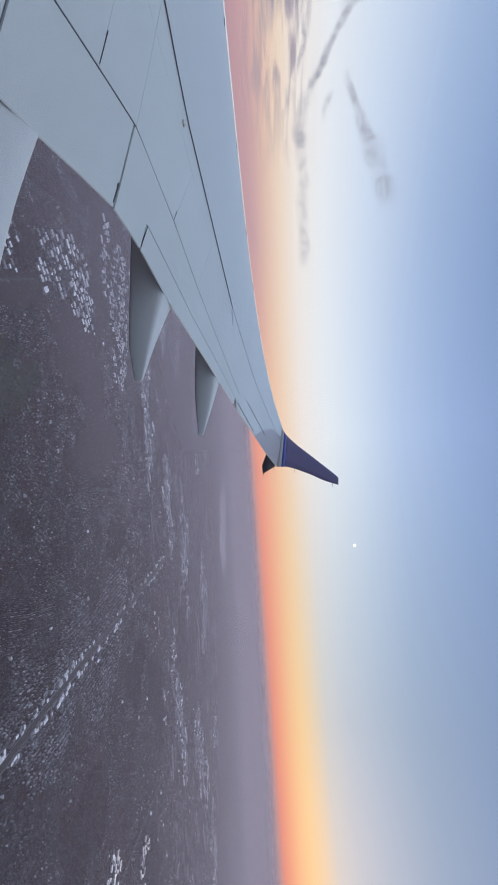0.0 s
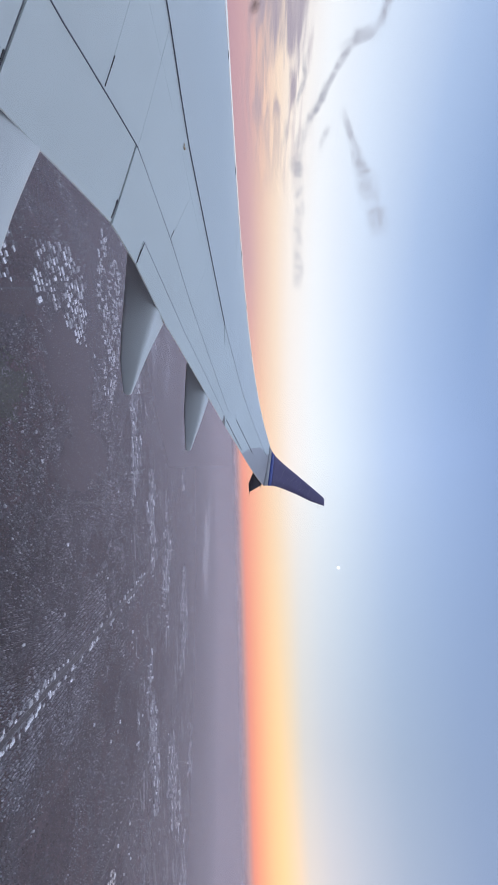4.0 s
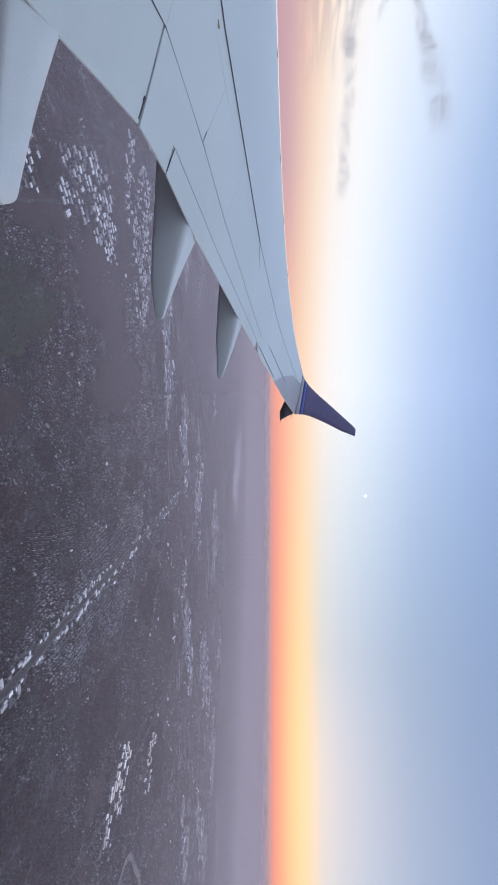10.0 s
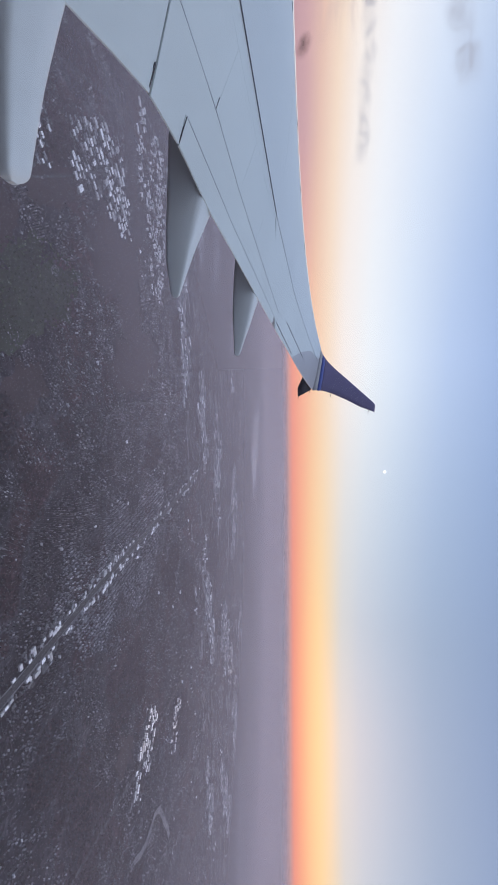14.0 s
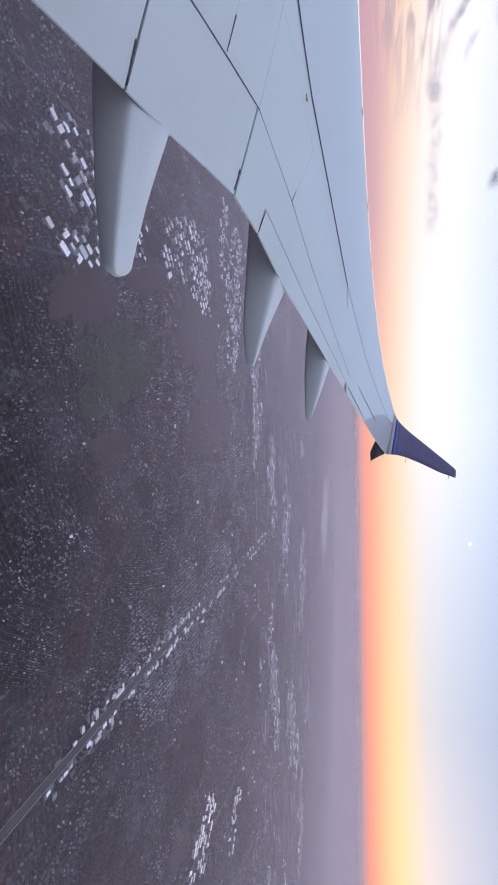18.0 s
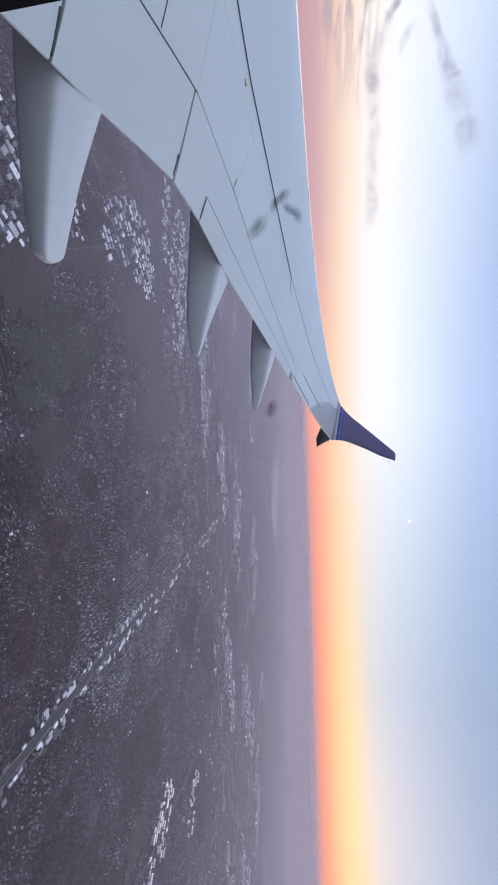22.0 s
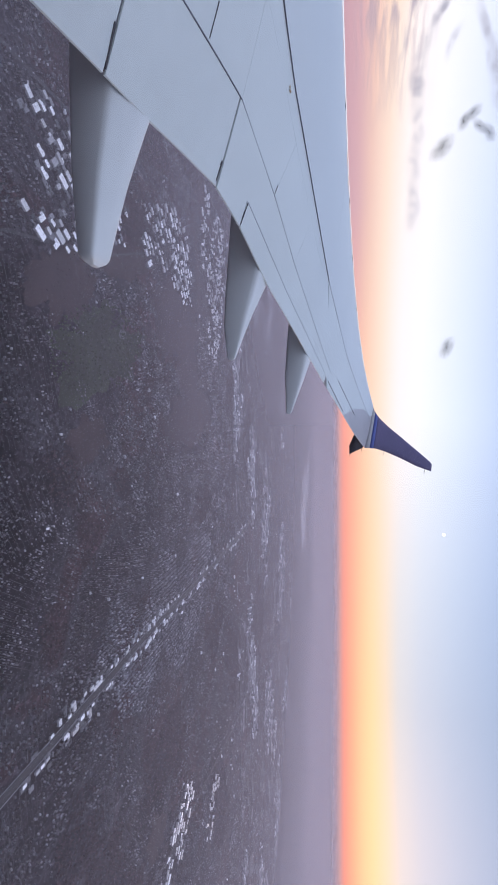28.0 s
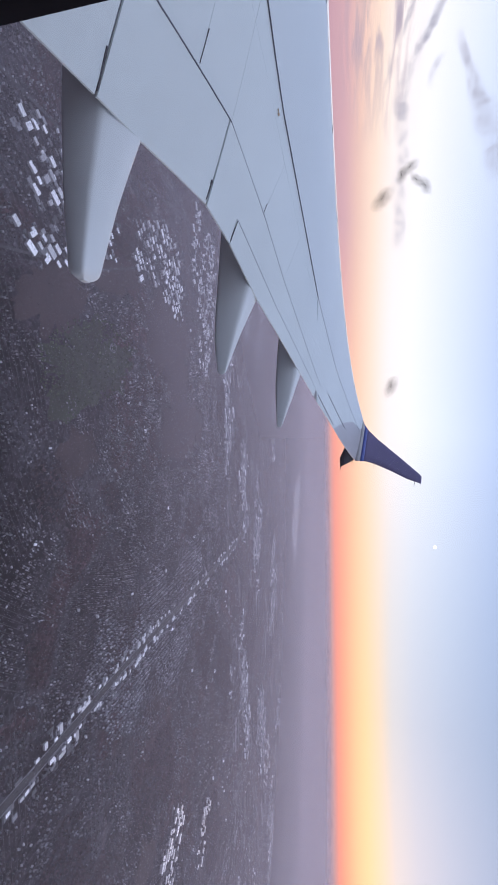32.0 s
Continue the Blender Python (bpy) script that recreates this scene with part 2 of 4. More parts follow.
SEAL = material("rubber_seal", (0.03, 0.033, 0.042), 0.7, 0.0, 0.2, 2.0, 30.0)
BARE = material("bare_aluminium", (0.90, 0.90, 0.90), 0.14, 0.95, 0.05, 1.0, 20.0)
BLUE = material("winglet_blue", (0.080, 0.070, 0.205), 0.3, 0.0, 0.08, 1.5, 12.0, 0.0, 0.25)
STRIPE = material("winglet_stripe", (0.04, 0.085, 0.38), 0.3, 0.0, 0.08, 1.5, 12.0, 0.0, 0.25)
FIN_DARK = material("fin_dark_blue", (0.012, 0.014, 0.035), 0.4, 0.0, 0.1, 2.0, 12.0)
WICK = material("wick_rubber", (0.02, 0.02, 0.02), 0.6)
RUST = material("rust_stain", (0.42, 0.32, 0.20), 0.8, 0.0, 0.4, 25.0, 90.0)
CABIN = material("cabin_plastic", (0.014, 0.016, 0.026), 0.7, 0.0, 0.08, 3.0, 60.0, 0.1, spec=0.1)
# unseen shell; grey picked to cut its bounce light on the fairing flanks
SKIN = material("fuselage_low_bounce", (0.34, 0.35, 0.37), 0.35, 0.0, 0.05, 0.8, 10.0)


def part(name, bm, mat, parent=None, label="", smooth=True):
    me = bpy.data.meshes.new(name)
    bm.to_mesh(me)
    bm.free()
    if smooth:
        for p in me.polygons:
            p.use_smooth = True
    me.materials.append(mat)
    ob = new(name, me)
    if parent:
        ob.parent = parent
    if label:
        tagged(ob, label)
    return ob


def mesh_part(name, verts, faces, mat, parent=None, label="", smooth=False):
    me = bpy.data.meshes.new(name)
    me.from_pydata(verts, [], faces)
    me.update()
    if smooth:
        for p in me.polygons:
            p.use_smooth = True
    me.materials.append(mat)
    ob = new(name, me)
    if parent:
        ob.parent = parent
    if label:
        tagged(ob, label)
    return ob


# ---- the wing: x runs aft, y outboard, z up, the eye at the origin ----
TIP = 15.35
ZL = (-1.4e-06, 0.000478, -0.0048364, 0.0537868, -0.19938)
ZT = (0.000596, -0.016524, 0.300052, -2.017169)


def lead(y):
    return -0.14 - (TIP - y) * 0.5228


def trail(y):
    return 1.31 - (TIP - y) * 0.2773


def top(y, c, lift=0.0):
    """The upper skin at span y and chord c, from 0 at the crest of the nose to 1 at the trailing edge."""
    ch = trail(y) - lead(y)
    if c >= 0:
        z = np.polyval(ZL, y) * (1 - c) + np.polyval(ZT, y) * c + 0.144 * ch * c * (1 - c) * (1 - 0.3 * c)
        return Vector((lead(y) + c * ch, y, z + lift))
    a = -c * math.pi * 0.8        # round the nose, c from 0 to -1
    r = 0.03 * ch + 0.03
    return Vector((lead(y) - r * math.sin(a), y, np.polyval(ZL, y) - r * (1 - math.cos(a)) + lift * math.cos(a)))


def line(pts):
    ys, cs = zip(*pts)
    return lambda y: float(np.interp(y, ys, cs))


HINGE = line([(0.5, 0.90), (2.0, 0.885), (2.72, 0.862), (3.17, 0.841), (3.71, 0.815), (4.64, 0.829), (5.57, 0.858), (6.51, 0.876), (8.7, 0.915)])
SLAT = line([(0.5, 0.44), (3.73, 0.561), (4.42, 0.600), (5.41, 0.617), (7.22, 0.648), (9.95, 0.616), (12.5, 0.50), (15.28, 0.37)])
SPAR = line([(0.5, 0.56), (3.69, 0.631), (4.2, 0.64), (4.84, 0.659), (5.43, 0.669), (6.31, 0.684), (7.22, 0.672)])
EDGE = line([(0.5, 1.10), (2.0, 1.05), (2.5, 1.033), (2.88, 1.019), (3.66, 0.981), (4.15, 0.982), (5.03, 1.005), (7.09, 1.015), (8.75, 1.016), (11.0, 1.0), (15.35, 1.0)])
TAB = line([(4.18, 0.925), (5.59, 0.951), (8.33, 0.969), (8.5, 0.97)])
END = line([(10.98, 1.015), (12.91, 0.831), (15.17, 0.289), (15.35, 0.22)])

wing = tagged(new("aircraft_wing"), "pale grey swept airliner wing with flap fairings and upturned blue winglet", "aircraft wing")


def panel(name, ys, lo, hi, mat, nc=10, gap=0.007, lift=0.0, deep=0.014, label="", nose=False):
    """One skin panel between two chord lines, with a rim that drops into the joint."""
    verts, faces = [], []
    cols = []
    for i, y in enumerate(ys):
        ch = trail(y) - lead(y)
        a, b = lo(y), hi(y)
        a, b = a + gap / ch, b - gap / ch
        if b < a + 0.004:
            b = a + 0.004
        cs = [a + (b - a) * j / nc for j in range(nc + 1)]
        if nose:
            cs = [-1, -0.85, -0.7, -0.55, -0.42, -0.3, -0.2, -0.1, -0.04] + [0] + [b * (j / nc) ** 1.2 for j in range(1, nc + 1)]
        cols.append([top(y, c, lift) for c in cs])
    n, k = len(cols[0]), len(cols)
    for col in cols:
        verts += col
    for i in range(k - 1):
        for j in range(n - 1):
            faces.append((i * n + j, i * n + j + 1, (i + 1) * n + j + 1, (i + 1) * n + j))
    ring = [i * n for i in range(k)] + [(k - 1) * n + j for j in range(1, n)] + [i * n + n - 1 for i in range(k - 2, -1, -1)] + [j for j in range(n - 2, 0, -1)]
    base, m = len(verts), len(ring)
    verts += [verts[r].copy() for r in ring] + [verts[r] - Vector((0, 0, deep)) for r in ring]
    for q in range(m):
        faces.append((base + q, base + (q + 1) % m, base + m + (q + 1) % m, base + m + q))
    me = bpy.data.meshes.new(name)
    me.from_pydata(verts, [], faces)
    me.update()
    bm = bmesh.new()
    bm.from_mesh(me)
    bmesh.ops.recalc_face_normals(bm, faces=bm.faces)
    bm.to_mesh(me)
    bm.free()
    for p in me.polygons:
        p.use_smooth = p.index < (k - 1) * (n - 1)
    me.materials.append(mat)
    ob = new(name, me)
    ob.parent = wing
    if label:
        tagged(ob, label)
    return ob


def span(a, b, step=0.3):
    n = max(2, int((b - a) / step) + 1)
    return [a + (b - a) * i / (n - 1) for i in range(n)]


def slanted(name, y_lo, y_hi, lo, hi, mat, nc=8, gap=0.006, label="", lift=0.0):
    """A panel whose end ribs lean: y_lo and y_hi are each (span at the front line, span at the rear line)."""
    verts, faces = [], []
    ny = max(3, int((y_hi[0] - y_lo[0]) / 0.2) + 2)
    for i in range(ny + 1):
        u = i / ny
        for j in range(nc + 1):
            w = j / nc
            ya = y_lo[0] + (y_lo[1] - y_lo[0]) * w + gap
            yb = y_hi[0] + (y_hi[1] - y_hi[0]) * w - gap
            y = ya + (yb - ya) * u
            ch = trail(y) - lead(y)
            a, b = lo(y) + gap / ch, hi(y) - gap / ch
            verts.append(top(y, a + (b - a) * w, lift))
    n, k = nc + 1, ny + 1
    for i in range(k - 1):
        for j in range(n - 1):
            faces.append((i * n + j, (i + 1) * n + j, (i + 1) * n + j + 1, i * n + j + 1)[::-1])
    ring = [i * n for i in range(k)] + [(k - 1) * n + j for j in range(1, n)] + [i * n + n - 1 for i in range(k - 2, -1, -1)] + [j for j in range(n - 2, 0, -1)]
    base, m = len(verts), len(ring)
    verts += [verts[r].copy() for r in ring] + [verts[r] - Vector((0, 0, 0.014)) for r in ring]
    for q in range(m):
        faces.append((base + q, base + (q + 1) % m, base + m + (q + 1) % m, base + m + q))
    ob = mesh_part(name, verts, faces, mat, wing, label)
    bm = bmesh.new()
    bm.from_mesh(ob.data)
    bmesh.ops.recalc_face_normals(bm, faces=bm.faces)
    bm.to_mesh(ob.data)
    bm.free()
    for p in ob.data.polygons:
        p.use_smooth = p.index < (k - 1) * (n - 1)
    return ob


# the closed wing body under the panels
verts, faces = [], []
ys = span(0.3, TIP, 0.35)
NC = 14
for y in ys:
    ch = trail(y) - lead(y)
    upper = [top(y, c, -0.022) for c in [-0.9, -0.6, -0.3] + [EDGE(y) * 0.995 * j / NC for j in range(NC + 1)]]
    lower = []
    for j in range(NC - 1, 0, -1):
        c = j / NC
        p = top(y, c * EDGE(y))
        lower.append(Vector((p.x, p.y, p.z - 0.05 - ch * 0.30 * c ** 0.6 * (1 - c) ** 0.9)))
    verts += upper + lower
n = len(upper) + len(lower)
for i in range(len(ys) - 1):
    for j in range(n):
        faces.append((i * n + j, i * n + (j + 1) % n, (i + 1) * n + (j + 1) % n, (i + 1) * n + j))
faces.append(tuple(range(n)))
faces.append(tuple((len(ys) - 1) * n + j for j in range(n)))
core = mesh_part("wing_box", verts, faces, CORE, wing, "dark inner structure showing in the panel joints", True)

zero = lambda y: 0.0
panel("slat", span(0.4, 7.235), zero, lambda y: SLAT(y) - 0.012 / (trail(y) - lead(y)), SLAT_GREY, 12, 0.004, 0.006, label="smooth pale grey leading-edge slat", nose=True)
panel("slat", span(7.25, TIP, 0.25), zero, lambda y: min(SLAT(y), END(y)), SLAT_GREY, 10, 0.006, 0.003, label="smooth pale grey leading-edge slat", nose=True)
panel("leading_edge", span(0.4, TIP - 0.02, 0.3), zero, line([(0.5, 0.055), (8.0, 0.045), (15.3, 0.035)]), BARE, 4, 0.0, 0.009, label="bare polished aluminium leading edge", nose=True)
panel("skin_panel", span(0.4, 3.685), SLAT, SPAR, WING_GREY, 4, 0.001)
panel("skin_panel", span(3.69, 7.22), SLAT, SPAR, WING_GREY, 4, 0.001)
slanted("spoiler", (0.4, 0.4), (3.155, 3.175), SPAR, HINGE, WING_GREY, 8, 0.0014, "pale grey spoiler panel")
slanted("spoiler", (3.155, 3.175), (3.69, 3.71), SPAR, HINGE, WING_GREY, 8, 0.0014, "pale grey spoiler panel")
slanted("spoiler", (3.69, 3.71), (4.84, 4.64), SPAR, HINGE, WING_GREY, 8, 0.0014, "pale grey spoiler panel")
slanted("spoiler", (4.84, 4.64), (5.80, 5.59), SPAR, HINGE, WING_GREY, 8, 0.0014, "pale grey spoiler panel")
slanted("spoiler", (5.80, 5.59), (6.74, 6.51), SPAR, HINGE, WING_GREY, 8, 0.0014, "pale grey spoiler panel")
slanted("skin_panel", (6.74, 6.51), (7.22, 8.68), SPAR, HINGE, WING_GREY, 8, 0.0014)
slanted("skin_panel", (7.23, 8.70), (15.1, 11.0), SLAT, lambda y: min(EDGE(y), END(y)), WING_GREY, 14, 0.003)
panel("flap", span(0.4, 2.455), HINGE, EDGE, FLAP_GREY, 8, 0.0012, label="pale grey trailing-edge flap")
panel("flap", span(2.475, 3.672), HINGE, EDGE, FLAP_GREY, 8, 0.0012, label="pale grey trailing-edge flap")
panel("flap", span(3.695, 4.168, 0.15) + span(4.174, 8.69), HINGE, lambda y: EDGE(y) if y < 4.17 else TAB(y), FLAP_GREY, 8, 0.0012, label="pale grey trailing-edge flap")
panel("flap_tab", span(4.185, 8.40), TAB, EDGE, FLAP_GREY, 4, 0.001, label="narrow pale grey tab along the trailing edge")
panel("wingtip_fairing", span(10.6, TIP, 0.2), lambda y: END(y) - 0.22 if y > 11.2 else 0.86, EDGE, TIP_GREY, 10, 0.004, -0.007, label="darker grey wingtip fairing")


def strip(name, pts, width, mat, lift=0.004, label=""):
    """A narrow inlaid strip along points (span, chord)."""
    verts, faces = [], []
    dense = []
    for (y0, c0), (y1, c1) in zip(pts, pts[1:]):
        for i in range(8):
            u = i / 8
            dense.append((y0 + (y1 - y0) * u, c0 + (c1 - c0) * u))
    dense.append(pts[-1])
    ps = [top(y, c, lift) for y, c in dense]
    for i, p in enumerate(ps):
        d = (ps[min(i + 1, len(ps) - 1)] - ps[max(i - 1, 0)]).normalized()
        s = d.cross(Vector((0, 0, 1))).normalized() * width / 2
        verts += [p - s, p + s, p + s - Vector((0, 0, 0.01)), p - s - Vector((0, 0, 0.01))]
    for i in range(len(ps) - 1):
        a, b = 4 * i, 4 * i + 4
        for j in range(4):
            faces.append((a + j, a + (j + 1) % 4, b + (j + 1) % 4, b + j))
    return mesh_part(name, verts, faces, mat, wing, label)


ys_line = [0.5 + 0.45 * i for i in range(15)]
# dark raised strips paint the shade of the slat step and hinge gap
strip("slat_gap_strip", [(y, SLAT(y)) for y in ys_line if y < 7.2] + [(7.22, SLAT(7.22))], 0.020, GAP_DARK, 0.010, "dark strip standing in for the shaded gap behind the slat")
strip("slat_gap_strip", [(7.24 + 0.8 * i, SLAT(7.24 + 0.8 * i)) for i in range(11)], 0.010, SEAM, 0.007, "grey seam behind the slat")
strip("hinge_gap_strip", [(y, HINGE(y)) for y in (0.5, 1.2, 2.0, 2.72, 3.17, 3.71)], 0.009, GAP_DARK, 0.006, "dark strip standing in for the shaded spoiler hinge gap")
strip("hinge_gap_strip", [(y, HINGE(y)) for y in (3.71, 4.2, 4.64, 5.1, 5.57, 6.51, 7.6, 8.7)], 0.003, SEAM, 0.006)
strip("tab_joint", [(y, TAB(y)) for y in (4.19, 5.0, 5.59, 6.8, 8.35)], 0.003, SEAM, 0.006)
strip("seal", [(9.56, 0.865), (12.45, 0.814)], 0.018, SEAL, label="dark hinge seal")
strip("seal", [(8.67, 0.975), (10.81, 0.980)], 0.02, SEAL, label="dark hinge seal")
strip("seal", [(3.665, 0.945), (3.66, 0.975)], 0.011, SEAL, label="dark flap-end seal")
strip("seal", [(3.668, 0.936), (3.666, 0.945)], 0.026, SEAL, label="dark rubber flap-end stop")
strip("seal", [(3.175, 0.78), (3.173, 0.835)], 0.008, SEAL, label="dark flap-end seal")
strip("seal", [(4.66, 0.80), (4.64, 0.826)], 0.008, SEAL)
strip("seal", [(4.20, 0.927), (4.175, 0.978)], 0.012, SEAL, label="dark flap-end seal")
strip("seal", [(2.45, 0.977), (2.465, 1.028)], 0.012, SEAL, label="dark flap-end seal")
strip("skin_joint", [(7.26, 0.10), (7.24, 0.62)], 0.005, SEAM)
for y, c, w in ((4.41, 0.625, 0.022), (4.43, 0.629, 0.034), (4.448, 0.626, 0.020)):
    strip("rust_mark", [(y - w * 0.4, c), (y + w * 0.4, c + 0.001)], w, RUST, 0.007, "small rusty brown stain")
for y, c in ((4.1, 0.055), (5.34, 0.05), (6.64, 0.05), (8.02, 0.05), (9.22, 0.05), (10.63, 0.05), (12.0, 0.05), (13.2, 0.05)):
    strip("vent_hole", [(y - 0.03, c), (y + 0.03, c)], 0.05, GAP_DARK, 0.013)


def loft(name, sections, mat, parent, label="", cap=True):
    verts, faces = [], []
    n = len(sections[0])
    for s in sections:
        verts += s
    for i in range(len(sections) - 1):
        for j in range(n):
            faces.append((i * n + j, i * n + (j + 1) % n, (i + 1) * n + (j + 1) % n, (i + 1) * n + j))
    if cap:
        faces.append(tuple(range(n))[::-1])
        faces.append(tuple((len(sections) - 1) * n + j for j in range(n)))
    ob = mesh_part(name, verts, faces, mat, parent, label, True)
    bm = bmesh.new()
    bm.from_mesh(ob.data)
    bmesh.ops.recalc_face_normals(bm, faces=bm.faces)
    bm.to_mesh(ob.data)
    bm.free()
    return ob


def fairing(y_in, y_out, tops, keel, tilt, tip_wide, blunt):
    """A canoe-shaped flap-track fairing: a flat flank, a sloping top face that narrows aft, and a rounded keel; tops and keel give x and z."""
    secs = []
    N = 30
    tx, tz = zip(*tops)
    kx, kz = zip(*keel)
    x0, x1 = kx[0], kx[-1]
    te = tx[1]
    for i in range(N + 1):
        u = 1 - (1 - i / N) ** 1.8
        x = x0 + (x1 - x0) * u
        zt = float(np.interp(x, tx, tz))
        zk = float(np.interp(x, kx, kz))
        v = max(0.0, (x - te) / (x1 - te))
        w = (y_out - y_in) * (1 - v) + tip_wide * v
        f = 1.0
        if v > 1 - blunt:
            f = math.sqrt(max(0.12, 1 - ((v - 1 + blunt) / blunt) ** 2))
        ya = y_in + (1 - f) * w * 0.5
        w *= f
        mid = zt * 0.6 + zk * 0.4
        zt, zk = mid + (zt - mid) * f, mid + (zk - mid) * f
        h = zt - zk
        rise = tilt * w * (1 - v)
        ring = [(0, zt - 0.32 * h), (0, zt - 0.17 * h), (0.025 * w, zt - 0.06 * h), (0.09 * w, zt - 0.005 * h), (0.2 * w, zt + 0.16 * rise), (0.55 * w, zt + 0.6 * rise), (0.90 * w, zt + rise), (0.98 * w, zt + rise - 0.02 * h), (w, zt + rise - 0.12 * h),
                (w, zk + 0.45 * h), (0.85 * w, zk + 0.15 * h), (0.55 * w, zk + 0.0 * h), (0.25 * w, zk), (0.07 * w, zk + 0.04 * h), (0, zk + 0.14 * h)]
        secs.append([Vector((x, ya + a_, z_)) for a_, z_ in ring])
    ob = loft("flap_fairing", secs, FAIR_GREY, wing, "pale grey canoe-shaped flap fairing with dark shaded flank")
    for p in ob.data.polygons:
        p.use_smooth = abs(p.normal.x) < 0.9
    return ob


fairing(2.55, 2.885, ((-3.2, -1.34), (-2.14, -1.44), (-2.12, -1.42), (-1.6, -1.53), (-1.03, -1.62)), ((-3.2, -1.66), (-2.45, -1.745), (-2.16, -1.76), (-1.63, -1.765), (-1.03, -1.735)), 0.38, 0.20, 0.07)
fairing(4.76, 5.14, ((-3.1, -0.84), (-1.67, -0.93), (-1.65, -0.885), (-1.15, -1.055), (-0.62, -1.22)), ((-3.1, -1.10), (-2.31, -1.24), (-1.9, -1.28), (-1.39, -1.33), (-1.01, -1.345), (-0.62, -1.30)), 0.16, 0.03, 0.03)
fairing(7.0, 7.39, ((-2.3, -0.42), (-0.96, -0.56), (-0.94, -0.525), (-0.45, -0.66), (0.03, -0.82)), ((-2.3, -0.72), (-1.53, -0.85), (-1.13, -0.89), (-0.66, -0.92), (0.03, -0.90)), 0.10, 0.03, 0.03)

# winglet: stations of span, nose x and z, tail x and z
STN = [(15.35, -0.14, 1.14, 1.33, 0.84), (15.40, 0.06, 1.22, 1.335, 1.02), (15.48, 0.28, 1.38, 1.36, 1.24), (15.60, 0.58, 1.68, 1.47, 1.56),
       (15.74, 0.98, 2.15, 1.72, 2.10), (15.88, 1.48, 2.72, 2.03, 2.68), (15.98, 1.88, 3.17, 2.21, 3.15), (16.0, 1.97, 3.24, 2.25, 3.22)]


def blade(stations, thick=0.10):
    secs = []
    for y, xn, zn, xt, zt in stations:
        ch = xt - xn
        ring = []
        for c, h in ((0, 0), (0.03, 0.35), (0.12, 0.75), (0.35, 1.0), (0.7, 0.55), (1, 0.06), (1, -0.06), (0.7, -0.55), (0.35, -1.0), (0.12, -0.75), (0.03, -0.35)):
            o = h * ch * thick / 2
            ring.append(Vector((xn + ch * c, y + o, zn + (zt - zn) * c)))
        secs.append(ring)
    return secs


loft("winglet_root", blade(STN[:2], 0.12), TIP_GREY, wing, "grey blended winglet root")
glet = loft("winglet", blade([(STN[1][0] + 0.001,) + STN[1][1:]] + STN[2:]), BLUE, wing, "blue painted upturned winglet")
stripe_secs = blade([(STN[1][0], STN[1][1] - 0.01, STN[1][2], STN[1][3] + 0.006, STN[1][4]),
                     (15.45, 0.19, 1.31, 1.352, 1.155)], 0.125)
loft("stripe", stripe_secs, STRIPE, glet, "brighter blue band at the foot of the winglet")
fin = [[Vector((0.55 + 0.12 * u, 15.33, 0.62)), Vector((1.30 - 0.0 * u, 15.33, 0.80)), Vector((1.30, 15.37, 0.80)), Vector((0.55, 15.37, 0.62))] for u in (0,)]
fin.append([Vector((1.24, 15.40, 0.31)), Vector((1.56, 15.40, 0.32)), Vector((1.56, 15.42, 0.32)), Vector((1.24, 15.42, 0.31))])
loft("ventral_fin", fin, FIN_DARK, wing, "dark lower winglet fin")
for x, y, z in ((1.47, 15.60, 1.55), (2.17, 15.97, 3.0), (1.30, 15.3, 0.76), (1.15, 14.9, 0.66), (1.50, 15.41, 0.36)):
    bm = bmesh.new()
    bmesh.ops.create_cone(bm, cap_ends=True, segments=6, radius1=0.012, radius2=0.005, depth=0.16)
    bmesh.ops.transform(bm, matrix=pose(x + 0.08, y, z - 0.02, 0, 100, 0), verts=bm.verts)
    part("static_wick", bm, WICK, wing)

# ---- fuselage shell with one window, and the cabin side round the eye ----
verts, faces = [], []
R, CY, CZ = 1.92, -1.76, -0.10
xs = [-9, -6, -4, -2.5, -1.5, -0.8, -0.5, -0.26, 0.34, 0.5, 0.8, 1.5, 2.5, 4, 6, 9]
NA = 64
for x in xs:
    for j in range(NA):
        a = 2 * math.pi * j / NA
        verts.append((x, CY + R * math.cos(a), CZ + R * math.sin(a)))
for i in range(len(xs) - 1):
    for j in range(NA):
        za, zb = CZ + R * math.sin(2 * math.pi * j / NA), CZ + R * math.sin(2 * math.pi * (j + 1) / NA)
        if i == 7 and math.cos(2 * math.pi * (j + 0.5) / NA) > 0 and max(za, zb) > -0.28 and min(za, zb) < 0.28:
            continue
        faces.append((i * NA + j, i * NA + (j + 1) % NA, (i + 1) * NA + (j + 1) % NA, (i + 1) * NA + j))
faces.append(tuple(range(NA)))
faces.append(tuple((len(xs) - 1) * NA + j for j in range(NA)))
shell = mesh_part("wall_fuselage", verts, faces, SKIN, None, "", True)
tagged(shell, "unseen airliner fuselage shell with a cabin window, toned grey to cut bounce", "wall", kind="structure")


def rounded(x0, x1, z0, z1, r, y, n=8):
    pts = []
    for cx, cz, a0 in ((x1 - r, z1 - r, 0), (x0 + r, z1 - r, 90), (x0 + r, z0 + r, 180), (x1 - r, z0 + r, 270)):
        for i in range(n + 1):
            a = radians(a0 + 90 * i / n)
            pts.append(Vector((cx + r * math.cos(a), y, cz + r * math.sin(a))))
    return pts


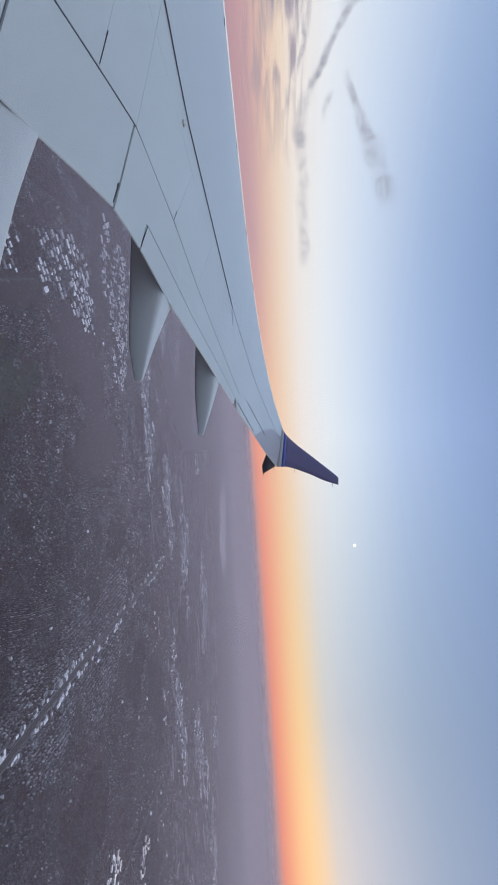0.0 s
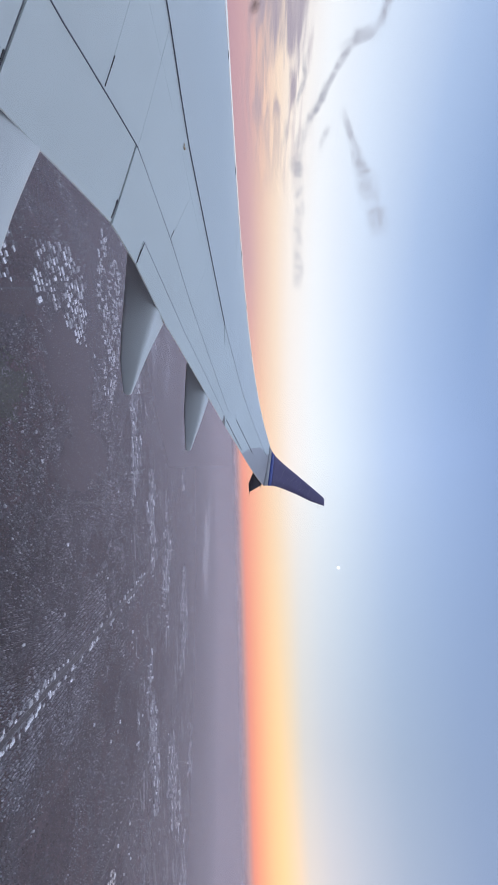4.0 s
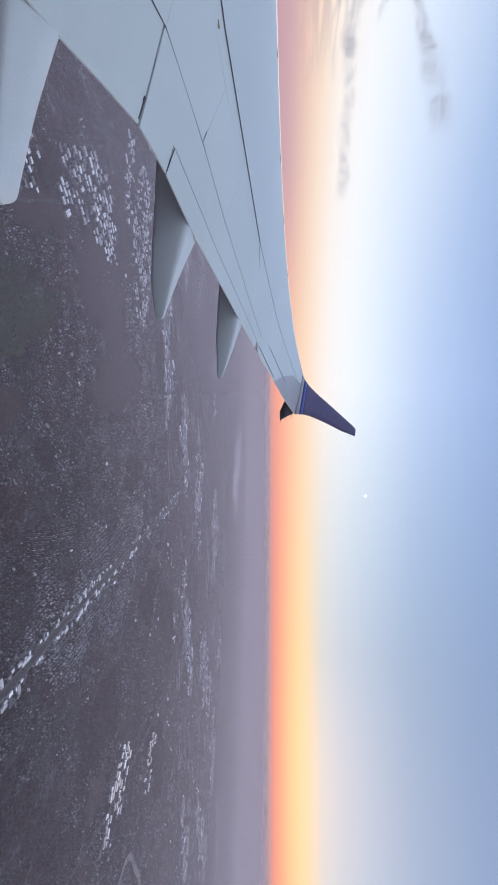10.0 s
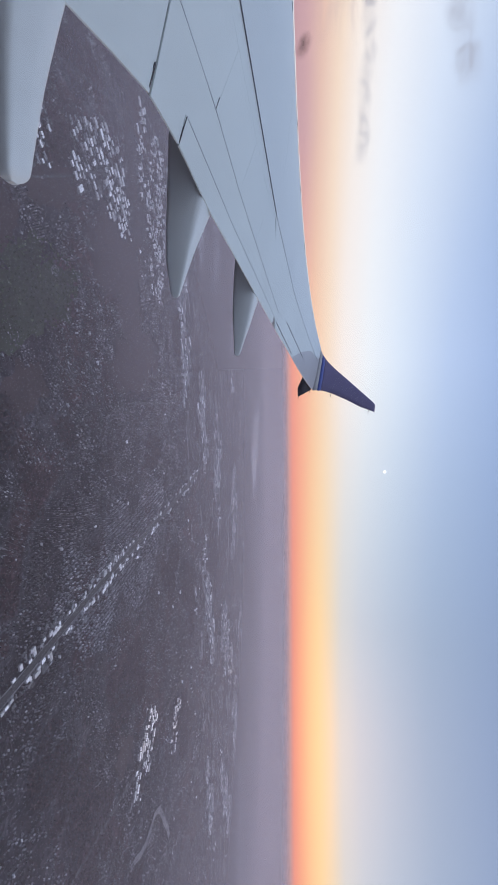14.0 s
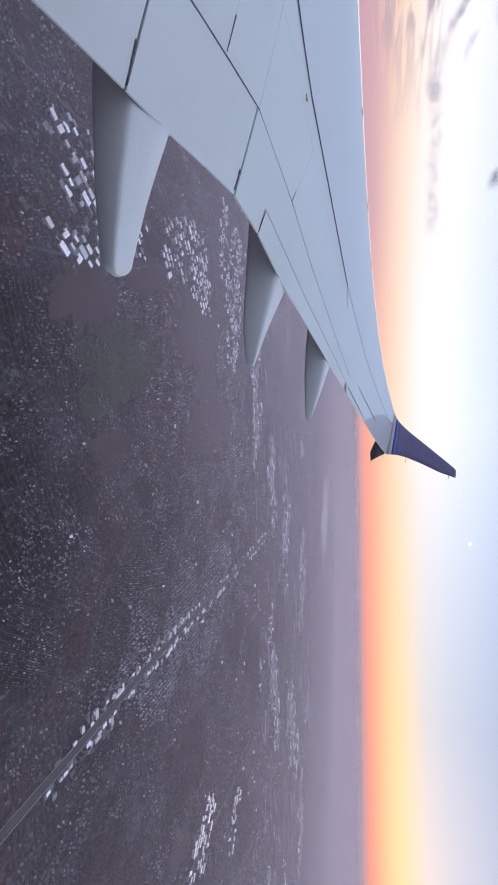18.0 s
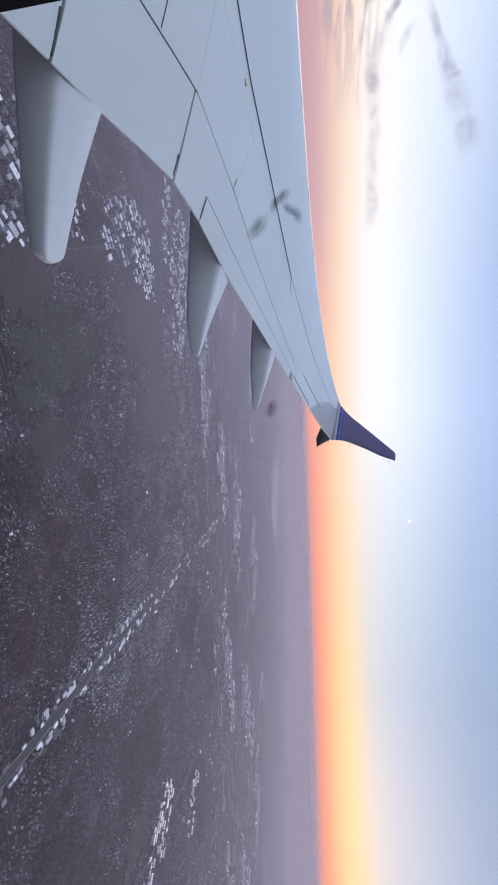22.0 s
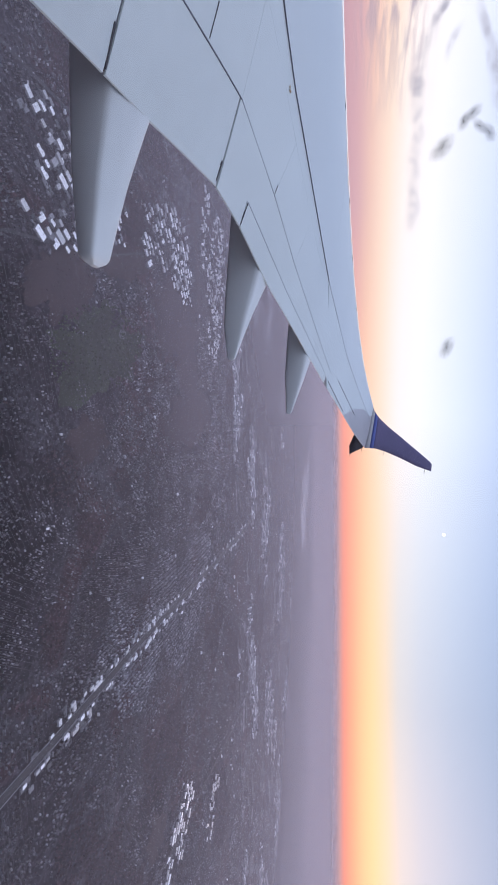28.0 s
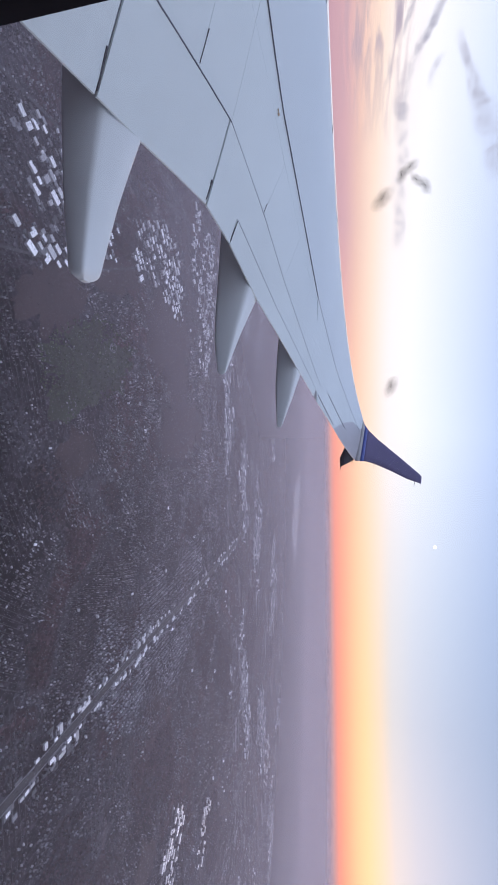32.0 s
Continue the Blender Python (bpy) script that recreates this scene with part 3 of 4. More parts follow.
def ringwall(name, loops, mat, label, cat, kind="structure"):
    verts, faces = [], []
    n = len(loops[0])
    for l in loops:
        verts += l
    for i in range(len(loops) - 1):
        for j in range(n):
            faces.append((i * n + j, i * n + (j + 1) % n, (i + 1) * n + (j + 1) % n, (i + 1) * n + j))
    ob = mesh_part(name, verts, faces, mat, None, "", True)
    return tagged(ob, label, cat, kind=kind)


WX0, WX1, WZ0, WZ1 = -0.0765, 0.185, -0.16, 0.16
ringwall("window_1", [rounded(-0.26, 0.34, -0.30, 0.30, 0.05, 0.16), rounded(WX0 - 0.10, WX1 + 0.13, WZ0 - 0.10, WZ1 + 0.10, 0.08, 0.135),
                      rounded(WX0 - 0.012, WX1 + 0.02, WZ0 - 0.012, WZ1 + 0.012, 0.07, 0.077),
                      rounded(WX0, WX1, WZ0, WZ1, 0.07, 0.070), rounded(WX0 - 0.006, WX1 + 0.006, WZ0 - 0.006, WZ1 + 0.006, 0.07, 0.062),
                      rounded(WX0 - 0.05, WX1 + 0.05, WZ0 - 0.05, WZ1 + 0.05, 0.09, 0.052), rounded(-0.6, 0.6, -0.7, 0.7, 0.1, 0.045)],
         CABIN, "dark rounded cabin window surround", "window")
bm = bmesh.new()
bmesh.ops.create_cube(bm, size=1)
bmesh.ops.transform(bm, matrix=Matrix.Translation((0, -0.70, 0)) @ Matrix.Diagonal((1.18, 1.48, 1.38, 1)), verts=bm.verts)
bmesh.ops.delete(bm, geom=[f for f in bm.faces if f.calc_center_median().y > 0], context="FACES")
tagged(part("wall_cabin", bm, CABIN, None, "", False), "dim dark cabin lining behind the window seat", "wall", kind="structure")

# ---- the land far below ----
LOW = -300.0


def land_material():
    m = bpy.data.materials.new("suburban_ground")
    m.use_nodes = True
    t = m.node_tree
    b = t.nodes["Principled BSDF"]
    co = t.nodes.new("ShaderNodeTexCoord")

    def noise_node(s, dt=5.0, dist=0.0):
        n = t.nodes.new("ShaderNodeTexNoise")
        n.inputs["Scale"].default_value, n.inputs["Detail"].default_value, n.inputs["Distortion"].default_value = s, dt, dist
        t.links.new(co.outputs["Object"], n.inputs["Vector"])
        return n.outputs[0]

    def ramp(fac, stops):
        r = t.nodes.new("ShaderNodeValToRGB")
        e = r.color_ramp.elements
        while len(e) < len(stops):
            e.new(0.5)
        for el, (p, c) in zip(e, stops):
            el.position, el.color = p, (*c, 1)
        t.links.new(fac, r.inputs[0])
        return r.outputs[0]

    def mix(fac, a, bb, blend="MIX"):
        n = t.nodes.new("ShaderNodeMix")
        n.data_type, n.blend_type = "RGBA", blend
        for s, v in ((n.inputs[0], fac), (n.inputs[6], a), (n.inputs[7], bb)):
            if isinstance(v, float):
                s.default_value = v
            else:
                t.links.new(v, s)
        return n.outputs[2]

    def cells(scale, stops, stretch=(1, 1, 1), turn=0.0):
        mp = t.nodes.new("ShaderNodeMapping")
        mp.inputs["Scale"].default_value, mp.inputs["Rotation"].default_value = stretch, (0, 0, turn)
        t.links.new(co.outputs["Object"], mp.inputs[0])
        v = t.nodes.new("ShaderNodeTexVoronoi")
        v.inputs["Scale"].default_value = scale
        t.links.new(mp.outputs[0], v.inputs["Vector"])
        return ramp(v.outputs["Color"], stops)

    broad = ramp(noise_node(0.006, 5, 0.6), [(0.34, (0.016, 0.013, 0.017)), (0.44, (0.030, 0.026, 0.031)), (0.52, (0.046, 0.044, 0.050)), (0.58, (0.042, 0.026, 0.029)), (0.64, (0.055, 0.034, 0.037)), (0.72, (0.068, 0.064, 0.072))])
    blocks = cells(0.055, [(0.0, (0.6, 0.6, 0.6)), (0.4, (0.95, 0.93, 0.95)), (0.75, (1.15, 1.1, 1.12)), (1.0, (1.7, 1.7, 1.7))], (1.0, 0.6, 1.0), 0.5)
    yards = cells(0.28, [(0.0, (0.5, 0.5, 0.5)), (0.35, (0.85, 0.82, 0.84)), (0.62, (1.1, 1.08, 1.1)), (0.8, (1.6, 1.6, 1.62)), (1.0, (2.6, 2.6, 2.7))], (1.0, 0.7, 1.0), 0.9)
    fine = ramp(noise_node(0.16, 4), [(0.35, (0.78, 0.78, 0.78)), (0.6, (1.0, 1.0, 1.0)), (0.75, (1.35, 1.35, 1.35))])
    col = mix(1.0, mix(1.0, mix(1.0, broad, blocks, "MULTIPLY"), yards, "MULTIPLY"), fine, "MULTIPLY")
    t.links.new(col, b.inputs["Base Color"])
    b.inputs["Roughness"].default_value = 0.9
    b.inputs["Specular IOR Level"].default_value = 0.2
    return m


LAND = land_material()
verts, faces = [(0, 0, LOW)], []
rings, NA = 46, 96
for i in range(1, rings + 1):
    r = 4930 * (i / rings) ** 1.7
    for j in range(NA):
        a = 2 * math.pi * j / NA
        z = LOW + 5.0 * (noise.noise(Vector((r * math.cos(a) / 300, r * math.sin(a) / 300, 0))) - 0.4) * min(1, r / 900)
        verts.append((r * math.cos(a), r * math.sin(a), min(z, LOW)))
for j in range(NA):
    faces.append((0, 1 + j, 1 + (j + 1) % NA))
for i in range(rings - 1):
    for j in range(NA):
        a = 1 + i * NA
        faces.append((a + j, a + NA + j, a + NA + (j + 1) % NA, a + (j + 1) % NA))
tagged(mesh_part("ground", verts, faces, LAND, None, "", True), "dark purple-brown suburban land seen from the air", "ground", kind="structure")

ROAD = material("road_asphalt", (0.040, 0.038, 0.042), 0.8, 0.0, 0.2, 0.05, 0.6)
STREET = material("street_concrete", (0.052, 0.049, 0.055), 0.85, 0.0, 0.4, 0.03, 0.3)
PALE = material("pale_paving", (0.17, 0.17, 0.185), 0.8, 0.0, 0.3, 0.04, 0.5)
WATER = material("lake_water", (0.052, 0.039, 0.044), 0.8, 0.0, 0.2, 0.02, 0.6, spec=0.12)
WOOD = material("woodland", (0.036, 0.030, 0.035), 0.95, 0.0, 0.4, 0.03, 0.4)
GREEN = material("park_grass", (0.028, 0.035, 0.022), 0.95, 0.0, 0.4, 0.02, 0.3)
POND = material("pond_water", (0.14, 0.14, 0.16), 0.6, 0.0, 0.2, 0.004, 0.05)
# pale base colour stands in for the sky's reflection on the far lake
SHEEN_WATER = material("sheen_water", (0.55, 0.55, 0.6), 0.3, 0.0, 0.2, 0.004, 0.05)


def ribbon(name, pts, width, mat, lift, label, cat):
    verts, faces = [], []
    ps = [Vector((x, y, LOW + lift)) for x, y in pts]
    for i, p in enumerate(ps):
        d = (ps[min(i + 1, len(ps) - 1)] - ps[max(i - 1, 0)]).normalized()
        s = Vector((-d.y, d.x, 0)) * width / 2
        verts += [p - s, p + s]
    for i in range(len(ps) - 1):
        faces.append((2 * i, 2 * i + 1, 2 * i + 3, 2 * i + 2))
    return tagged(mesh_part(name, verts, faces, mat), label, cat, kind="structure")


def patch(name, cx, cy, rx, ry, turn, mat, lift, label, cat, seed, rough=0.45):
    verts, faces = [(cx, cy, LOW + lift)], []
    N = 120
    for j in range(N):
        a = 2 * math.pi * j / N
        k = 1 + rough * noise.fractal(Vector((math.cos(a) * 2.2 + seed * 7.3, math.sin(a) * 2.2, seed)), 1.0, 2.0, 4)
        x, y = rx * k * math.cos(a), ry * k * math.sin(a)
        c, s = math.cos(turn), math.sin(turn)
        verts.append((cx + x * c - y * s, cy + x * s + y * c, LOW + lift))
    for j in range(N):
        faces.append((0, 1 + j, 1 + (j + 1) % N))
    return tagged(mesh_part(name, verts, faces, mat), label, cat, kind="structure")


HW = [(346, 180), (346, 300), (347, 400), (347, 530), (350, 627), (356, 761), (365, 957), (370, 1274), (356, 1581), (319, 2069), (240, 2900)]
ribbon("road", HW, 8.0, ROAD, 0.6, "straight dark highway crossing the suburbs", "road")
for side in (-1, 1):
    ribbon("road", [(x + side * 5.6, y) for x, y in HW[:-1]], 1.4, PALE, 0.65, "pale frontage road beside the highway", "road")

# translucent tinted sheets paint the haze over the land and the horizon bank
def haze_material(alpha, tall, thick=0.35, name="haze_sheet", tone=(0.80, 0.74, 0.825, 1), r=0.0):
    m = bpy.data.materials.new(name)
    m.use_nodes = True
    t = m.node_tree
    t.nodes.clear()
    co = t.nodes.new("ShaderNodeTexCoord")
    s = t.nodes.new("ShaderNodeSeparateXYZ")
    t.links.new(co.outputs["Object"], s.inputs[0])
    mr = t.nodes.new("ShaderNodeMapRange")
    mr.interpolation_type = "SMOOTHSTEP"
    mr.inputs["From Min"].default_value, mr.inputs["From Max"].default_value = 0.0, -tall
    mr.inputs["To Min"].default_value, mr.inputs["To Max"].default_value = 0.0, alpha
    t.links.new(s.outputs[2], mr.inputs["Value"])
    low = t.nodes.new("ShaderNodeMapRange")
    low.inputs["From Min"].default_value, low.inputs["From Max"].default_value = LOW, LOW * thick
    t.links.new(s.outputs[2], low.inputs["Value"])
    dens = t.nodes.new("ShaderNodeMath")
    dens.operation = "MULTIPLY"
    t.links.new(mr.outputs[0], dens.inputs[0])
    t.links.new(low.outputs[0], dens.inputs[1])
    # density falls towards the tail, so the land there stays darker
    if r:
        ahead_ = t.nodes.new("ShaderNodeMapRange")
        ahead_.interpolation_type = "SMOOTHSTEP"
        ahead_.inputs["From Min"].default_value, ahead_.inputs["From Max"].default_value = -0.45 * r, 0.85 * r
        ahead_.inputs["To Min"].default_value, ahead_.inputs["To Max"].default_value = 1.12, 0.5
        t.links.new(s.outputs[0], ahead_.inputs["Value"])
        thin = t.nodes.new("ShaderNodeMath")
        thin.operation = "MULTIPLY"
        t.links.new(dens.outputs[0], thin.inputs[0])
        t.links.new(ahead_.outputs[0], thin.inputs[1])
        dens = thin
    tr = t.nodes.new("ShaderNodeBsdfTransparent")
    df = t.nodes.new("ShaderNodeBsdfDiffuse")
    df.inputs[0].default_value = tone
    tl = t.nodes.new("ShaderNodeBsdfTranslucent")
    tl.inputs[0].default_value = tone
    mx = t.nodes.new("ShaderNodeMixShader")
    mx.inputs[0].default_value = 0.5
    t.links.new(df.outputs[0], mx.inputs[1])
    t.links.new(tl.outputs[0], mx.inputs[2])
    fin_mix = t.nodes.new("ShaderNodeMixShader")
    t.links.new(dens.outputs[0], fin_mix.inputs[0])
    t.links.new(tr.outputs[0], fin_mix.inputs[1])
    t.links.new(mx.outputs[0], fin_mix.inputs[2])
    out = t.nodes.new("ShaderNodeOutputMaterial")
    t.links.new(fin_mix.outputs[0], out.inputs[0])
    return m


def curtain(name, r, z_top, mat, a0=-30, a1=210):
    verts, faces = [], []
    N = 80
    for i in range(N + 1):
        a = radians(a0 + (a1 - a0) * i / N)
        verts += [(r * math.cos(a), r * math.sin(a), LOW - 8), (r * math.cos(a), r * math.sin(a), z_top)]
    for i in range(N):
        faces.append((2 * i, 2 * i + 1, 2 * i + 3, 2 * i + 2))
    ob = mesh_part(name, verts, faces, mat, None, "", True)
    ob.visible_shadow = False
    return tagged(ob, "translucent mauve sheet standing in for evening haze over the land", "haze", kind="structure")


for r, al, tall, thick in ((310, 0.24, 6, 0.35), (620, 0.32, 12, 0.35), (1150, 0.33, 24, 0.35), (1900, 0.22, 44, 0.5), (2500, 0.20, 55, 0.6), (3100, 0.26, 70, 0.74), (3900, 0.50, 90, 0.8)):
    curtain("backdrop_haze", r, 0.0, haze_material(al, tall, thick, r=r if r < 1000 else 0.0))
bank = curtain("backdrop_horizon", 4880, 0.0, haze_material(1.0, 400, 0.9, "haze_bank_sheet", (0.90, 0.78, 0.84, 1)))
tagged(bank, "mauve sheet standing in for the haze bank along the horizon", "haze", kind="structure")

# ---- the window's acrylic pane, slightly hazed, with dried specks on it ----
PANE = bpy.data.materials.new("acrylic_pane")
PANE.use_nodes = True
pt = PANE.node_tree
pt.nodes.clear()
p_tr, p_tl, p_gl = pt.nodes.new("ShaderNodeBsdfTransparent"), pt.nodes.new("ShaderNodeBsdfTranslucent"), pt.nodes.new("ShaderNodeBsdfGlossy")
p_tl.inputs[0].default_value = (0.86, 0.82, 0.92, 1)
p_gl.inputs["Roughness"].default_value = 0.03
p_m1, p_m2, p_out = pt.nodes.new("ShaderNodeMixShader"), pt.nodes.new("ShaderNodeMixShader"), pt.nodes.new("ShaderNodeOutputMaterial")
p_m1.inputs[0].default_value, p_m2.inputs[0].default_value = 0.04, 0.02
pt.links.new(p_tr.outputs[0], p_m1.inputs[1])
pt.links.new(p_tl.outputs[0], p_m1.inputs[2])
pt.links.new(p_m1.outputs[0], p_m2.inputs[1])
pt.links.new(p_gl.outputs[0], p_m2.inputs[2])
pt.links.new(p_m2.outputs[0], p_out.inputs[0])
bm = bmesh.new()
loop = [bm.verts.new(p) for p in rounded(WX0 - 0.014, WX1 + 0.022, WZ0 - 0.014, WZ1 + 0.014, 0.07, 0.0775)]
bm.faces.new(loop)
pane = part("window_pane", bm, PANE, None, "", False)
pane.visible_shadow = False
tagged(pane, "slightly hazed clear acrylic cabin window pane", "window", kind="structure")


SPECK = bpy.data.materials.new("dried_dirt")
SPECK.use_nodes = True
pt = SPECK.node_tree
b_ = pt.nodes["Principled BSDF"]
b_.inputs["Base Color"].default_value = (0.27, 0.235, 0.215, 1)
b_.inputs["Roughness"].default_value = 0.9
d_co, d_len, d_map, d_noise, d_mul = (pt.nodes.new("ShaderNodeTexCoord"), pt.nodes.new("ShaderNodeVectorMath"), pt.nodes.new("ShaderNodeMapRange"),
                                      pt.nodes.new("ShaderNodeTexNoise"), pt.nodes.new("ShaderNodeMath"))
d_len.operation = "LENGTH"
d_mul.operation = "MULTIPLY"
d_noise.inputs["Scale"].default_value = 1.6
d_map.interpolation_type = "SMOOTHSTEP"
d_map.inputs["From Min"].default_value, d_map.inputs["From Max"].default_value, d_map.inputs["To Min"].default_value, d_map.inputs["To Max"].default_value = 1.0, 0.1, 0.0, 0.95
pt.links.new(d_co.outputs["Object"], d_len.inputs[0])
pt.links.new(d_co.outputs["Object"], d_noise.inputs["Vector"])
pt.links.new(d_len.outputs["Value"], d_map.inputs["Value"])
pt.links.new(d_map.outputs[0], d_mul.inputs[0])
pt.links.new(d_noise.outputs[0], d_mul.inputs[1])
pt.links.new(d_mul.outputs[0], b_.inputs["Alpha"])


def speck(x, z, size, lean, seed):
    bm = bmesh.new()
    vs = []
    for j in range(18):
        a = 2 * math.pi * j / 18
        r = 0.9 + 0.35 * noise.noise(Vector((math.cos(a) * 1.3 + seed, math.sin(a) * 1.3, seed)))
        vs.append(bm.verts.new((r * math.cos(a), 0.0, r * math.sin(a))))
    crown = bm.verts.new((0, -0.12, 0))
    for j in range(18):
        bm.faces.new((vs[j], vs[(j + 1) % 18], crown))
    ob = tagged(part("dirt_speck", bm, SPECK), "small dried dirt speck on the window pane", "dirt")
    ob.matrix_basis = Matrix.Translation((x, 0.0768, z)) @ Euler((0, lean, 0)).to_matrix().to_4x4() @ Matrix.Diagonal((size, size * 0.6, size * 0.55, 1))
    return ob


SX, SZ = -0.0400, 0.0103
for dx, dz, size, lean, seed in ((0.0, 0.0, 0.0032, 0.75, 1.1), (-0.0036, 0.0032, 0.0019, 0.3, 2.3), (-0.0047, 0.0045, 0.0023, 0.9, 5.2), (-0.0026, 0.0056, 0.0019, -0.6, 3.7),
                                 (-0.0014, 0.0070, 0.0022, -0.35, 6.1), (0.0325, 0.0012, 0.0025, 0.4, 4.9)):
    speck(SX + dx, SZ + dz, size, lean, seed)

# ---- moon ----
MOON = bpy.data.materials.new("moonlight")
MOON.use_nodes = True
MOON.node_tree.nodes["Principled BSDF"].inputs["Emission Color"].default_value = (1, 0.97, 0.92, 1)
MOON.node_tree.nodes["Principled BSDF"].inputs["Emission Strength"].default_value = 1.5
bm = bmesh.new()
bmesh.ops.create_uvsphere(bm, u_segments=16, v_segments=10, radius=15)
bmesh.ops.translate(bm, verts=bm.verts, vec=Vector((0.2676, 0.9389, 0.2166)) * 4600)
tagged(part("moon", bm, MOON), "small pale moon low in the evening sky", "moon", kind="structure")

# ---- the suburbs: one small scale for all, many small roofs, trees and lots ----
rng = np.random.default_rng(7)


def boxes(name, arr, mat, label, cat, roof=0.0):
    """Many houses in one mesh: rows of x, y, length, width, height, turn."""
    n = len(arr)
    x, y, l, w, h, a = arr.T
    cs, sn = np.cos(a), np.sin(a)
    base = np.full(n, LOW - 0.8)
    V = np.zeros((n, 10 if roof else 8, 3))
    k = 0
    for z in (base, LOW + h):
        for sx_, sy_ in ((-1, -1), (1, -1), (1, 1), (-1, 1)):
            u, v = sx_ * l / 2, sy_ * w / 2
            V[:, k] = np.stack([x + u * cs - v * sn, y + u * sn + v * cs, z], 1)
            k += 1
    F = [(0, 1, 5, 4), (1, 2, 6, 5), (2, 3, 7, 6), (3, 0, 4, 7)]
    if roof:
        for s_ in (-1, 1):
            u = s_ * l / 2
            V[:, k] = np.stack([x + u * cs, y + u * sn, LOW + h + roof * w], 1)
            k += 1
        F += [(4, 5, 9, 8), (6, 7, 8, 9), (5, 6, 9, 9), (7, 4, 8, 8)]
    else:
        F += [(4, 5, 6, 7)]
    m = V.shape[1]
    faces = []
    off = np.arange(n)[:, None] * m
    for f in F:
        f2 = np.array(f[:3] if f[2] == f[3] else f)
        faces += (off + f2[None, :]).tolist()
    ob = mesh_part(name, V.reshape(-1, 3).tolist(), faces, mat)
    return tagged(ob, label, cat, kind="stuff")


def clumps(name, pts, mat, label):
    """Tree crowns in one mesh: rows of x, y, radius, height; ragged double cones."""
    n = len(pts)
    x, y, r, h = pts.T
    V = np.zeros((n, 7, 3))
    for j in range(5):
        a = 2 * np.pi * j / 5 + rng.uniform(0, 6, n)
        rr = r * rng.uniform(0.7, 1.3, n)
        V[:, j] = np.stack([x + rr * np.cos(a), y + rr * np.sin(a), LOW + h * rng.uniform(0.3, 0.6, n)], 1)
    V[:, 5] = np.stack([x, y, LOW + h], 1)
    V[:, 6] = np.stack([x, y, np.full(n, LOW - 0.5)], 1)
    faces = []
    off = np.arange(n)[:, None] * 7
    for j in range(5):
        faces += (off + np.array([j, (j + 1) % 5, 5])[None, :]).tolist()
        faces += (off + np.array([(j + 1) % 5, j, 6])[None, :]).tolist()
    ob = mesh_part(name, V.reshape(-1, 3).tolist(), faces, mat)
    return tagged(ob, label, "trees", kind="stuff")


HOUSE = material("house_roofs", (0.25, 0.243, 0.258), 0.7, 0.0, 0.7, 0.013, 0.04,
                 island=[(0.0, (0.22, 0.21, 0.23)), (0.5, (0.38, 0.36, 0.38)), (0.85, (0.66, 0.65, 0.68)), (0.96, (1.0, 1.0, 1.04)), (1.0, (1.9, 1.9, 1.9))])
ROW_HOUSE = material("terrace_roofs", (0.225, 0.22, 0.235), 0.7, 0.0, 0.5, 0.013, 0.04,
                     island=[(0.0, (0.4, 0.4, 0.42)), (0.5, (0.75, 0.74, 0.78)), (0.85, (1.2, 1.2, 1.25)), (1.0, (2.8, 2.8, 2.8))])
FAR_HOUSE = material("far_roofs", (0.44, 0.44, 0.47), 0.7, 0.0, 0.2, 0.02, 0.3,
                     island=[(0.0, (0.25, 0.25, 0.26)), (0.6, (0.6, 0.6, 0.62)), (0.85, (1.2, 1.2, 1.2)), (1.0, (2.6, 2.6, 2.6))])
TREES = material("bare_trees", (0.050, 0.039, 0.043), 0.95, 0.0, 0.4, 0.05, 0.6,
                 island=[(0.0, (0.7, 0.65, 0.65)), (0.6, (1.0, 0.9, 0.92)), (1.0, (1.6, 1.3, 1.35))])
LAWN_TREES = material("park_trees", (0.036, 0.046, 0.028), 0.95, 0.0, 0.4, 0.05, 0.6,
                      island=[(0.0, (0.75, 0.75, 0.75)), (0.9, (1.5, 1.5, 1.4)), (1.0, (3.5, 3.5, 3.3))])
LOT = material("parking_lots", (0.17, 0.17, 0.185), 0.8, 0.0, 0.3, 0.05, 0.5,
               island=[(0.0, (0.4, 0.4, 0.4)), (0.6, (0.8, 0.8, 0.8)), (1.0, (1.8, 1.8, 1.8))])

# open ground, water and woods: centre, half sizes, turn
WOODS = [(600, 640, 95, 70, 0.9), (660, 455, 120, 60, 0.35), (-290, 600, 26, 50, 0.4), (60, 395, 40, 26, 0.2), (150, 440, 36, 26, 0.5), (90, 520, 30, 22, 0.3), (230, 372, 34, 24, 0.3),
         (200, 860, 40, 55, 0.2), (-430, 640, 60, 90, 0.3), (-560, 820, 80, 90, 0.3), (-60, 1120, 60, 50, 0.1), (520, 930, 60, 70, 0.2), (700, 1100, 130, 70, 0.3), (500, 400, 60, 40, 0.2),
         (820, 430, 90, 45, 0.3), (1050, 560, 120, 60, 0.3), (120, 1330, 140, 60, 0.0), (-700, 1000, 130, 70, 0.3), (760, 1475, 160, 80, 0.3), (-420, 460, 40, 50, 0.2), (1000, 950, 120, 60, 0.4)]
PARKS = [(-88, 490, 52, 105, 0.28)]
FIELDS = [(-150, 418, 42, 62, 0.35), (-215, 560, 24, 60, 0.35), (30, 450, 30, 40, 0.3), (700, 590, 40, 30, 0.4)]
LAKES = [(1065, 740, 85, 13, 0.31), (965, 645, 72, 11, 1.24), (-170, 748, 74, 112, 0.16), (-80, 792, 58, 60, 0.1), (6, 812, 60, 118, 0.05)]
SOIL = material("red_brown_soil", (0.038, 0.025, 0.027), 0.95, 0.0, 0.4, 0.03, 0.3)
